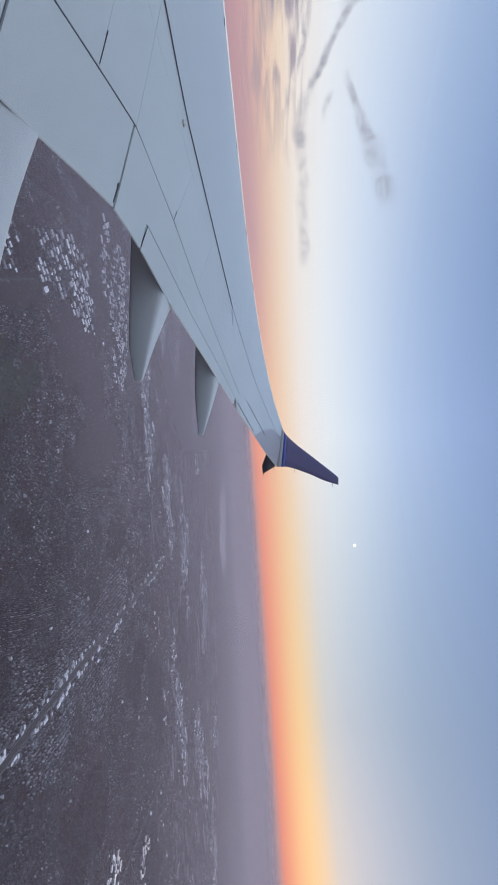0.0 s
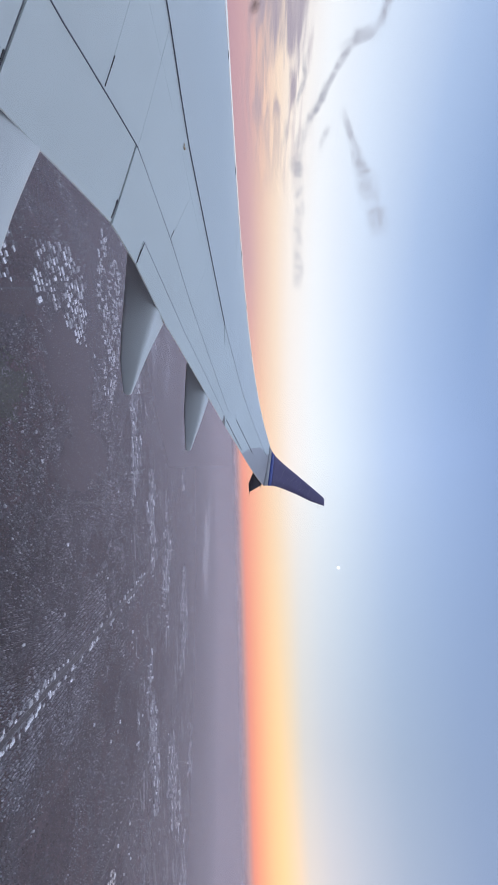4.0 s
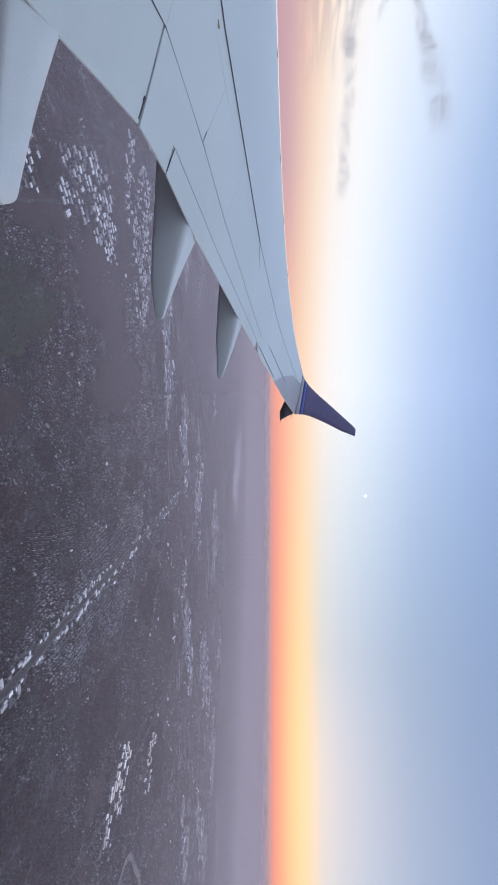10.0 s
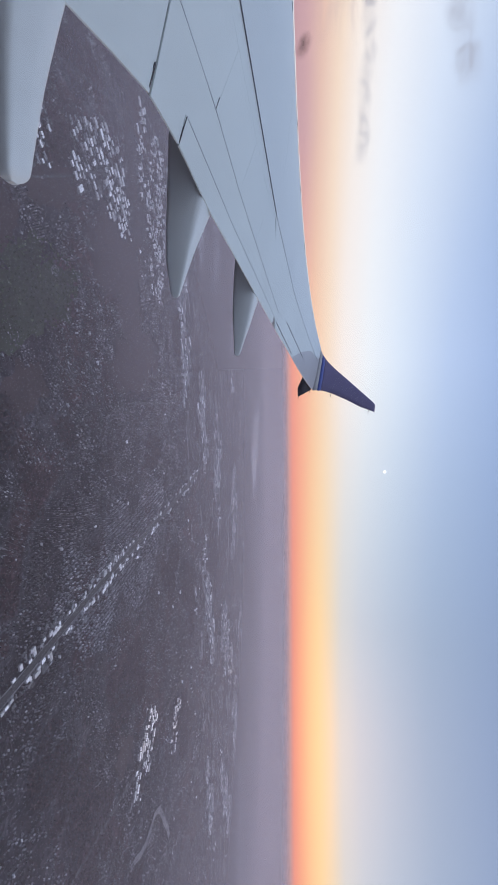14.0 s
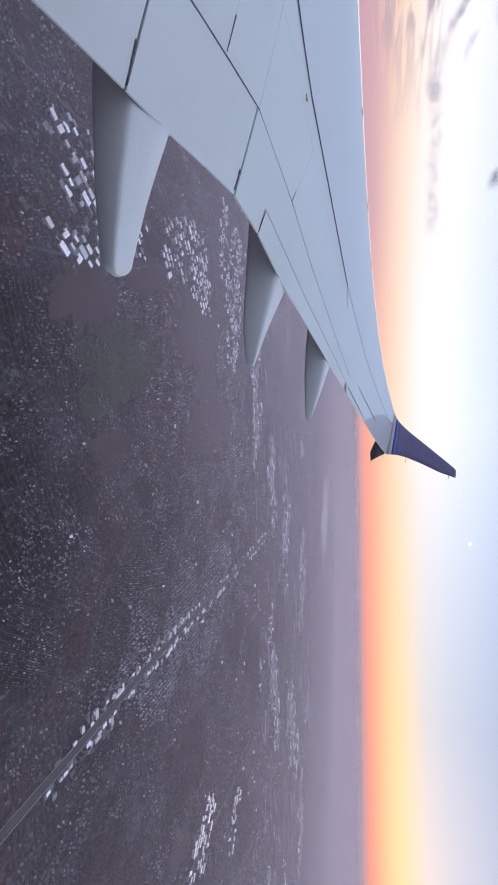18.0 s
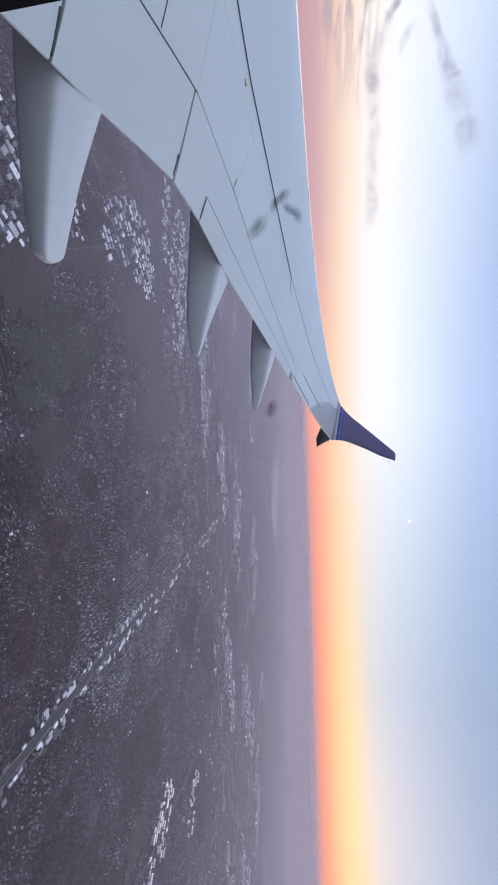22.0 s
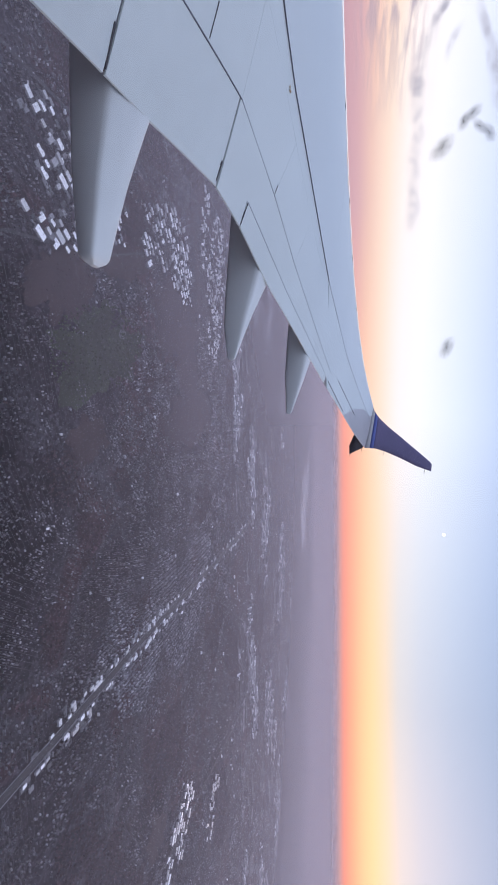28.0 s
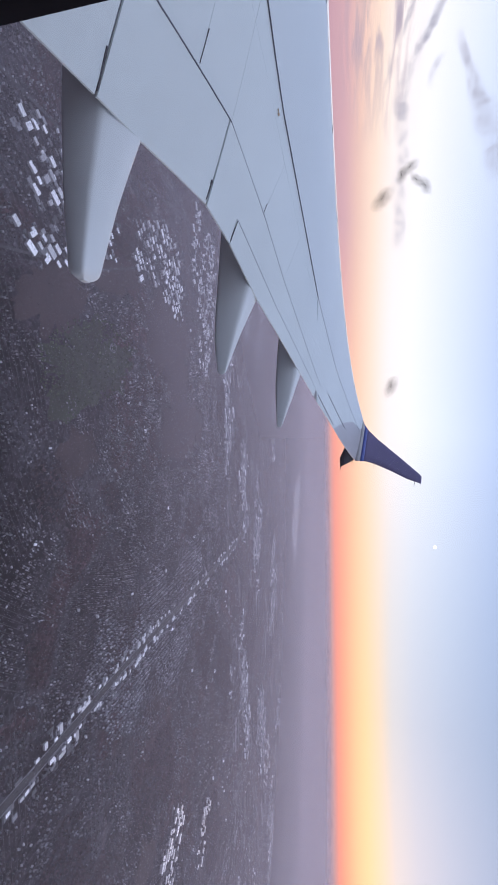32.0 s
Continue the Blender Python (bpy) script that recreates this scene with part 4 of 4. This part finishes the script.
for i, (x, y, a, b, t_) in enumerate(PARKS):
    patch("park", x, y, a, b, t_, GREEN, 0.45 + 0.01 * i, "dull green park or golf course", "park", i + 11.5, 0.7)
for i, (x, y, a, b, t_) in enumerate(FIELDS):
    patch("field", x, y, a, b, t_, SOIL, 0.50 + 0.01 * i, "bare red-brown field between the suburbs", "field", i + 31.5, 0.5)
for i, (x, y, a, b, t_) in enumerate(LAKES[2:]):
    patch("water", x, y, a, b, t_, WATER, 0.62 + 0.01 * i, "smooth dark mauve lake beside the warehouses", "water", 23.5 + i, 0.30)
ribbon("water", [(-150, 850), (-200, 868), (-262, 876), (-330, 872), (-400, 850), (-470, 862), (-560, 930)], 20, WATER, 0.6, "dark mauve inlet between the warehouse rows", "water")
ribbon("water", [(1150, 772), (1110, 764), (1070, 748), (1030, 738), (1000, 722), (983, 697), (985, 668), (981, 640), (965, 610), (945, 588), (933, 566)], 13, POND, 0.6,
       "winding pale grey lake among the suburbs", "water")
patch("water", 720, 3560, 330, 340, 0.25, SHEEN_WATER, 1.0, "far lake with the pale sky reflection in its colour", "water", 41.5, 0.8)
ribbon("woods", [(-2600, 3050), (-900, 2960), (300, 3200), (1300, 3330), (2600, 3000)], 240, WOOD, 0.8, "dark far belt of woods", "woods")
ribbon("woods", [(-2400, 2500), (-900, 2440), (500, 2480), (1600, 2380), (3000, 2420)], 130, WOOD, 0.8, "dark far belt of woods", "woods")
ribbon("road", [(-900, 1420), (-200, 1380), (300, 1420), (900, 1330), (1700, 1380)], 6, STREET, 0.9, "grey main road through the suburbs", "road")
ribbon("road", [(20, 3400), (130, 2300), (90, 1500), (110, 1000), (82, 760)], 5, STREET, 0.8, "grey avenue", "road")
ribbon("road", [(640, 250), (790, 640), (850, 900), (1000, 1500), (1400, 2600)], 7, STREET, 0.85, "grey avenue", "road")
ribbon("road", [(-340, 320), (-345, 470), (-400, 640), (-450, 860), (-480, 1400)], 5, STREET, 0.8, "grey avenue", "road")
ribbon("road", [(-170, 330), (-185, 400), (-215, 520), (-262, 640), (-300, 720)], 3, STREET, 0.78, "grey curving avenue", "road")


def oval_track(cx, cy, rx, ry, turn):
    """A running track: two low rings, one inside the other, round a darker green."""
    track = new("running_track")
    for name, k0, k1, z, mat in (("outer_lane", 0.82, 1.0, 0.75, PALE), ("inner_lane", 0.45, 0.6, 0.75, PALE), ("lawn", 0.0, 0.45, 0.70, GREEN)):
        verts, faces = [], []
        N = 28
        for j in range(N):
            a = 2 * math.pi * j / N
            for k in (k0, k1):
                verts.append((k * rx * math.cos(a), k * ry * math.sin(a), z))
        for j in range(N):
            q = (j + 1) % N
            faces.append((2 * j, 2 * j + 1, 2 * q + 1, 2 * q))
        mesh_part(name, verts, faces, mat, track)
    track.matrix_basis = pose(cx, cy, LOW, 0, 0, turn)
    return tagged(track, "pale oval running track beside the houses", "running track")


oval_track(-114, 541, 6.5, 9.5, 20)


def blocked(x, y, grow=1.0):
    out = np.zeros(len(x), bool)
    for px, py, a, b, t_ in WOODS + PARKS + LAKES + FIELDS:
        c, s = math.cos(t_), math.sin(t_)
        u, v = (x - px) * c + (y - py) * s, -(x - px) * s + (y - py) * c
        ragged = 0.95 + 0.4 * np.sin(u / 27 + 2 * np.sin(v / 31) + py) + 0.3 * np.sin(v / 15 - u / 23 + px) + 0.3 * np.sin(u / 8 + 1.5 * np.sin(v / 10))
        out |= (u / (a * grow)) ** 2 + (v / (b * grow)) ** 2 < ragged
    hx = np.interp(y, [p[1] for p in HW], [p[0] for p in HW])
    out |= np.abs(x - hx) < 7.5
    return out


# districts with streets of their own turn: centre, turn, how full, row spacing, plot width
KNOWN = [(312, 640, 1.57, 0.97, 7.6, 2.7), (402, 560, 1.57, 0.97, 7.6, 2.7), (322, 800, 1.57, 0.95, 8.5, 3.0), (415, 720, 1.55, 0.95, 8.2, 2.8), (300, 500, 1.57, 0.75, 7.2, 2.8),
         (420, 420, 1.57, 0.55, 7.2, 3.0), (470, 620, 1.57, 0.75, 8.0, 3.0), (490, 520, 0.05, 0.6, 9.0, 3.2), (150, 690, 0.9, 0.9, 7.0, 2.8), (215, 760, 2.2, 0.85, 7.5, 2.9), (160, 600, 0.75, 0.8, 7.0, 2.9),
         (40, 600, 0.75, 0.8, 6.5, 2.8), (-20, 660, 0.2, 0.75, 6.5, 2.8), (-95, 640, 0.6, 0.7, 6.5, 2.9), (90, 460, 0.5, 0.6, 7.0, 3.0), (190, 470, 1.2, 0.6, 6.8, 2.9), (170, 370, 0.9, 0.5, 6.5, 3.0),
         (245, 560, 1.3, 0.75, 6.5, 2.8), (250, 430, 1.57, 0.55, 7.0, 3.0), (90, 350, 0.4, 0.45, 6.5, 3.0), (0, 380, 0.2, 0.4, 6.5, 3.0), (120, 960, 1.3, 0.85, 9, 4.0), (-60, 1000, 0.05, 0.95, 9, 4.0),
         (40, 1060, 0.2, 0.95, 9, 4.2), (-130, 1130, 0.1, 0.9, 10, 4.5), (240, 1010, 0.3, 0.8, 9.5, 4.2), (430, 960, 1.5, 0.8, 9.5, 4.2), (-320, 780, 0.55, 0.5, 7.0, 3.2), (-230, 480, 0.5, 0.5, 7, 3.2),
         (-330, 540, 0.4, 0.6, 7.0, 3.0), (-440, 760, 0.4, 0.6, 7.5, 3.2), (-280, 680, 0.55, 0.45, 7.0, 3.2), (-480, 560, 0.6, 0.65, 7.0, 3.0), (570, 820, 1.2, 0.6, 8.5, 3.6), (760, 820, 2.3, 0.4, 9, 3.8)]
wild = np.stack([rng.uniform(-1500, 2900, 190), rng.uniform(250, 1900, 190)], 1)
wild = wild[np.array([min((x - k[0]) ** 2 + (y - k[1]) ** 2 for k in KNOWN) > 95 ** 2 for x, y in wild])]
seeds = np.concatenate([np.array([k[:2] for k in KNOWN], float), wild])
NS = len(seeds)
turns = np.concatenate([[k[2] for k in KNOWN], rng.choice([0.0, 0.12, 0.35, 0.8, 1.1, 1.35, 1.57], len(wild)) + rng.uniform(-0.06, 0.06, len(wild))])
fill = np.concatenate([[k[3] for k in KNOWN], rng.choice([0.15, 0.3, 0.45, 0.6, 0.8], len(wild))])


def drift(x, y):
    """Bends the street grids a little, as old suburbs are bent."""
    dx = 3 * np.sin(x / 97 + 1.7 * np.sin(y / 131)) + 0.8 * np.sin(y / 41 + x / 73)
    dy = 3 * np.sin(y / 103 + 1.9 * np.sin(x / 119 + 2)) + 0.8 * np.sin(x / 37 - y / 61)
    return x + dx, y + dy


houses, terraces, streets = [], [], []
R_ = 210
for k in range(NS):
    x0, y0 = seeds[k]
    near_town = y0 < 930
    if k < len(KNOWN):
        row, plot = KNOWN[k][4:]
    else:
        row, plot = (rng.uniform(6.0, 8.5), rng.uniform(2.7, 3.4)) if near_town else (rng.uniform(9, 13), rng.uniform(4.2, 6.0))
    grow = 1.0 if near_town else 1.6
    u, v = np.meshgrid(np.arange(-R_, R_, plot), np.arange(-R_, R_, row / 2))
    side = np.where(np.arange(u.shape[0]) % 2 == 0, 1.0, -1.0)[:, None]
    u = u + rng.uniform(-0.5, 0.5, u.shape)
    v = v + side * row * 0.07 + rng.normal(0, 0.22, v.shape)
    block = rng.uniform(30, 48)
    lumpy = 0.80 + 0.25 * np.sin(u / 23 + k) * np.sin(v / 17 + 2 * k) if k < 5 else 0.62 + 0.6 * np.sin(u / 19 + k + np.sin(v / 29)) * np.sin(v / 13 + 2 * k)
    keep = (rng.uniform(0, 1, u.shape) < fill[k] * lumpy) & (np.abs((u + 0.2 * v) % block) > 2.2)
    u, v = u[keep], v[keep]
    c, s = math.cos(turns[k]), math.sin(turns[k])
    x, y = x0 + u * c - v * s, y0 + u * s + v * c
    d0 = (x - x0) ** 2 + (y - y0) ** 2
    other = np.min(np.stack([(x - sx_) ** 2 + (y - sy_) ** 2 for j, (sx_, sy_) in enumerate(seeds) if j != k and abs(sx_ - x0) < 500 and abs(sy_ - y0) < 500] + [np.full(len(x), 1e9)]), 0)
    ok = (d0 < other) & ~blocked(x, y) & (y > 270) & (x > -1.25 * y - 60) & (x < 1.85 * y + 60)
    x, y = x[ok], y[ok]
    n = len(x)
    (terraces if k < 5 else houses).append(np.stack([x, y, grow * rng.uniform(1.5, 2.5, n), grow * rng.uniform(0.9, 1.4, n), grow * rng.uniform(0.7, 1.2, n), turns[k] + rng.choice([0, 0, 0, 0, 0, math.pi / 2], n)], 1))
    if fill[k] > 0.35:
        streets += [(k, q + row / 4 + row / 2) for q in np.arange(-R_, R_, row)]
houses, terraces = np.concatenate(houses), np.concatenate(terraces)
for arr in (houses, terraces):
    arr[:, 0], arr[:, 1] = drift(arr[:, 0], arr[:, 1])
houses, terraces = (arr[~blocked(arr[:, 0], arr[:, 1])] for arr in (houses, terraces))
boxes("terraces", terraces, ROW_HOUSE, "straight rows of small pale-roofed houses beside the highway", "houses", 0.35)
near = houses[:, 1] < 900
boxes("houses", houses[near], HOUSE, "countless small suburban houses with pale and dark roofs", "houses", 0.35)
boxes("houses", houses[~near], HOUSE, "countless small suburban houses farther off", "houses")
# street strips of each district, broken where another district begins
sv, sf = [], []
for k, q in streets:
    x0, y0 = seeds[k]
    c, s = math.cos(turns[k]), math.sin(turns[k])
    u = np.arange(-210, 211, 14.0)
    x, y = x0 + u * c - q * s, y0 + u * s + q * c
    bx_, by_ = drift(x, y)
    d = np.stack([(x - sx_) ** 2 + (y - sy_) ** 2 for sx_, sy_ in seeds])
    mine = (d.argmin(0) == k) & ~blocked(bx_, by_, 0.9) & (y > 270)
    x, y = bx_, by_
    for i in range(len(u) - 1):
        if mine[i] and mine[i + 1]:
            b0 = len(sv)
            wx, wy = -s * 0.30, c * 0.30
            sv += [(x[i] - wx, y[i] - wy, LOW + 0.35), (x[i + 1] - wx, y[i + 1] - wy, LOW + 0.35), (x[i + 1] + wx, y[i + 1] + wy, LOW + 0.35), (x[i] + wx, y[i] + wy, LOW + 0.35)]
            sf.append((b0, b0 + 1, b0 + 2, b0 + 3))
tagged(mesh_part("pavement_streets", sv, sf, STREET), "grid of narrow grey residential streets", "street", kind="structure")

# trees among the houses and in the woods
n = 30000
tx, ty = rng.uniform(-1400, 2600, n), 260 + 1500 * rng.uniform(0, 1, n) ** 1.5
ok = (tx > -1.25 * ty - 60) & (tx < 1.85 * ty + 60)
tx, ty = tx[ok], ty[ok]
clumps("trees", np.stack([tx, ty, rng.uniform(0.5, 1.4, len(tx)), rng.uniform(0.9, 1.8, len(tx))], 1), TREES, "bare dark street and garden trees")


def scatter(areas, dense, spread):
    gx, gy = [], []
    for px, py, a, b, t_ in areas:
        m_ = int(a * b * dense)
        ang, rad = rng.uniform(0, 6.283, m_), np.sqrt(rng.uniform(0, 1, m_)) * spread
        u, v = a * rad * np.cos(ang), b * rad * np.sin(ang)
        gx.append(px + u * math.cos(t_) - v * math.sin(t_))
        gy.append(py + u * math.sin(t_) + v * math.cos(t_))
    return np.concatenate(gx), np.concatenate(gy)


wx, wy = scatter(WOODS, 0.30, 1.2)
ok = blocked(wx, wy)
wx, wy = wx[ok], wy[ok]
clumps("woods", np.stack([wx, wy, rng.uniform(1.0, 2.6, len(wx)), rng.uniform(1.4, 3.0, len(wx))], 1), TREES, "dense bare winter woodland")
gx, gy = scatter(PARKS, 0.22, 1.05)
clumps("park_trees", np.stack([gx, gy, rng.uniform(0.7, 2.2, len(gx)), rng.uniform(1.2, 3.0, len(gx))], 1), LAWN_TREES, "evergreen trees over the park")
gx, gy = scatter(FIELDS, 0.06, 1.0)
clumps("hedges", np.stack([gx, gy, rng.uniform(0.6, 1.8, len(gx)), rng.uniform(0.8, 1.6, len(gx))], 1), TREES, "scattered bare bushes on the fields")

# far town: larger blocks gathered along belts that run across the view, up to the haze
n = 60000
fy = 1150 + 1050 * rng.uniform(0, 1, n) ** 1.1 + 900 * rng.uniform(0, 1, n) ** 9
fx = rng.uniform(-1.2, 1.8, n) * fy
belt = np.sin(fy / 55 + 2.2 * np.sin(fx / 500) + 1.5 * np.sin(fy / 210)) + 1.1 * np.sin(fx / 130 + 2 * np.sin(fy / 150)) + 0.5 * np.sin(fx / 37 + fy / 61)
ok = belt > rng.uniform(0.7, 2.3, n)
fx, fy = fx[ok], fy[ok]
n = len(fx)
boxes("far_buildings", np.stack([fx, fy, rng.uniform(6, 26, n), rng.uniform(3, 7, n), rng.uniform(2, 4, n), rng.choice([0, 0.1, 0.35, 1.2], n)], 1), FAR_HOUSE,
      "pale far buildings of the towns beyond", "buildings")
FIELD = material("pale_fields", (0.11, 0.105, 0.115), 0.9, 0.0, 0.4, 0.01, 0.1, island=[(0.0, (0.35, 0.35, 0.36)), (0.6, (0.8, 0.8, 0.8)), (1.0, (2.0, 2.0, 2.0))])
n = 700
fy = 1150 + 1700 * rng.uniform(0, 1, n) ** 1.3
fx = rng.uniform(-1.2, 1.8, n) * fy
boxes("pavement_fields", np.stack([fx, fy, fy * rng.uniform(0.015, 0.09, n), fy * rng.uniform(0.006, 0.022, n), np.full(n, 0.5), rng.normal(0.05, 0.2, n)], 1), FIELD,
      "pale and dark fields, lots and clearings far off", "fields")

# warehouses: separate things, white flat roofs that catch the sky
ROOFS = material("white_roof", (0.80, 0.80, 0.84), 0.45, 0.0, 0.12, 0.05, 0.6, obrand=0.5)
HALLS = material("far_white_roofs", (0.74, 0.74, 0.78), 0.45, 0.0, 0.12, 0.05, 0.6, island=[(0.0, (0.5, 0.5, 0.5)), (1.0, (1.2, 1.2, 1.2))])
WALLS = material("warehouse_wall", (0.34, 0.33, 0.35), 0.7, 0.0, 0.15, 0.1, 1.0)
UNIT = material("roof_unit_metal", (0.45, 0.46, 0.48), 0.5, 0.3, 0.1, 0.3, 2.0)


def slab(l, w, z0, z1, x=0.0, y=0.0):
    bm = bmesh.new()
    bmesh.ops.create_cube(bm, size=1)
    bmesh.ops.transform(bm, matrix=Matrix.Translation((x, y, (z0 + z1) / 2)) @ Matrix.Diagonal((l, w, z1 - z0, 1)), verts=bm.verts)
    return bm


def warehouse(l, w, h, wing_l=0.0):
    """A flat-roofed hall, with a lower wing at its side where asked, and units on its roof."""
    wh = new("warehouse")
    part("wall", slab(l, w, -0.8, h), WALLS, wh, "", False)
    part("roof", slab(l + 0.3, w + 0.3, h, h + 0.3), ROOFS, wh, "", False)
    if wing_l:
        part("side_wall", slab(wing_l, w * 0.5, -0.8, h * 0.7, (l - wing_l) / 2, w * 0.75), WALLS, wh, "", False)
        part("side_roof", slab(wing_l + 0.2, w * 0.5, h * 0.7, h * 0.7 + 0.25, (l - wing_l) / 2, w * 0.75 + 0.17), ROOFS, wh, "", False)
    for i in range(2):
        part("roof_unit", slab(l * 0.08, w * 0.10, h + 0.3, h + 0.8, l * (-0.25 + 0.45 * i), w * 0.2), UNIT, wh, "", False)
    return tagged(wh, "white flat-roofed warehouse among dark suburban streets", "warehouse", "warehouses of the industrial estates")


SIZES = ((14, 8), (10, 6.5), (7, 4.4), (17, 5), (5, 3.2), (11, 5))
KINDS = [warehouse(l, w, h, k) for (l, w), h, k in zip(SIZES, (2.2, 1.9, 1.7, 2.0, 1.4, 1.8), (0, 0, 0, 7, 0, 4.5))]
spots = []


def inside(poly, x, y):
    hit = False
    for (xa, ya), (xb, yb) in zip(poly, poly[1:] + poly[:1]):
        if (ya > y) != (yb > y) and x < xa + (y - ya) / (yb - ya) * (xb - xa):
            hit = not hit
    return hit


def estate(poly, turn, kinds, su, sv_, full):
    """Halls in rows along one turn, filling a plot of land; some plots stay empty."""
    cx, cy = sum(p[0] for p in poly) / len(poly), sum(p[1] for p in poly) / len(poly)
    c, s = math.cos(turn), math.sin(turn)
    reach = max(math.hypot(x - cx, y - cy) for x, y in poly)
    v = -reach
    while v < reach:
        u = -reach
        while u < reach:
            k = int(rng.choice(kinds))
            l, w = SIZES[k]
            u += l / 2 + su * rng.uniform(0.3, 1.2)
            x, y = cx + u * c - v * s + rng.normal(0, 0.6), cy + u * s + v * c + rng.normal(0, 0.8)
            u += l / 2
            lump = full + 0.45 * math.sin(u / 15 + cx) * math.sin(v / 12 + cy) + 0.25 * math.sin(u / 37 + v / 29)
            if inside(poly, x, y) and rng.uniform() < lump:
                spots.append((x, y, k, turn + rng.choice([0, 0, 0, math.pi / 2]) + rng.normal(0, 0.06)))
        v += sv_


estate([(-335, 372), (-345, 440), (-300, 470), (-235, 465), (-180, 445), (-165, 372), (-230, 350)], 0.85, [0, 1, 1, 2, 2, 5], 6.0, 13.5, 0.52)
estate([(-385, 725), (-330, 640), (-252, 600), (-236, 640), (-246, 690), (-225, 770), (-183, 830), (-205, 842), (-290, 828), (-355, 812)], 0.62, [0, 1, 1, 2, 2, 4, 5], 5.5, 13.0, 0.56)
estate([(-520, 940), (-395, 893), (-300, 910), (-225, 935), (-215, 1040), (-330, 1090), (-470, 1125)], 0.32, [1, 1, 2, 3, 4, 5], 6.0, 14.0, 0.5)
estate([(-215, 935), (-140, 930), (-120, 990), (-200, 1040)], 0.32, [2, 4, 5], 5.0, 11.0, 0.65)
estate([(-330, 500), (-280, 470), (-215, 470), (-240, 560), (-300, 570)], 0.7, [2, 4, 4], 7.0, 12.0, 0.35)
estate([(735, 725), (770, 640), (840, 590), (880, 640), (830, 720), (780, 770)], 2.30, [0, 3, 1, 2, 5], 5.0, 13.0, 0.5)
estate([(860, 900), (960, 820), (1010, 850), (930, 960)], 2.35, [3, 1, 2, 5], 6.0, 16.0, 0.5)
estate([(1420, 1690), (1600, 1690), (1600, 1850), (1420, 1850)], 0.2, [0, 3, 1], 9.0, 22.0, 0.5)
for y in np.arange(320, 1280, 7.5):
    for sd in (-1, 1):
        hx = float(np.interp(y, [p[1] for p in HW], [p[0] for p in HW]))
        if rng.uniform() < (0.60 if 360 < y < 700 else 0.32):
            spots.append((hx + sd * (8.5 + 6.5 * rng.uniform() ** 1.6), y + rng.uniform(-3, 3), int(rng.choice([2, 5, 4, 4, 4])), math.pi / 2 + rng.choice([0.03, 0.03, 1.6])))
spots.sort(key=lambda q: q[1])
NEAR = 280
first = set()
for x, y, k, a in spots[:NEAR]:
    m = pose(x, y, LOW, 0, 0, math.degrees(a))
    if k in first:
        copy_thing(KINDS[k], m)
    else:
        KINDS[k].matrix_basis = m
        first.add(k)
boxes("far_warehouses", np.array([(x, y, SIZES[k][0], SIZES[k][1], 2.0, a) for x, y, k, a in spots[NEAR:]]), HALLS, "white flat-roofed warehouses farther off", "warehouses")
# pale lots between the warehouses and larger blocks scattered in the suburbs
lots = [(x + rng.normal(0, 9), y + rng.normal(0, 9), rng.uniform(5, 12), rng.uniform(3, 7), 0.45, a) for x, y, k, a in spots for _q in range(2)]
boxes("pavement_lots", np.array(lots), LOT, "pale paved parking lots between the warehouses", "parking lots")
n = 700
bx, by = rng.uniform(-1200, 2300, n), rng.uniform(300, 1600, n)
ok = ~blocked(bx, by) & (bx > -1.2 * by) & (bx < 1.8 * by)
bx, by = bx[ok], by[ok]
n = len(bx)
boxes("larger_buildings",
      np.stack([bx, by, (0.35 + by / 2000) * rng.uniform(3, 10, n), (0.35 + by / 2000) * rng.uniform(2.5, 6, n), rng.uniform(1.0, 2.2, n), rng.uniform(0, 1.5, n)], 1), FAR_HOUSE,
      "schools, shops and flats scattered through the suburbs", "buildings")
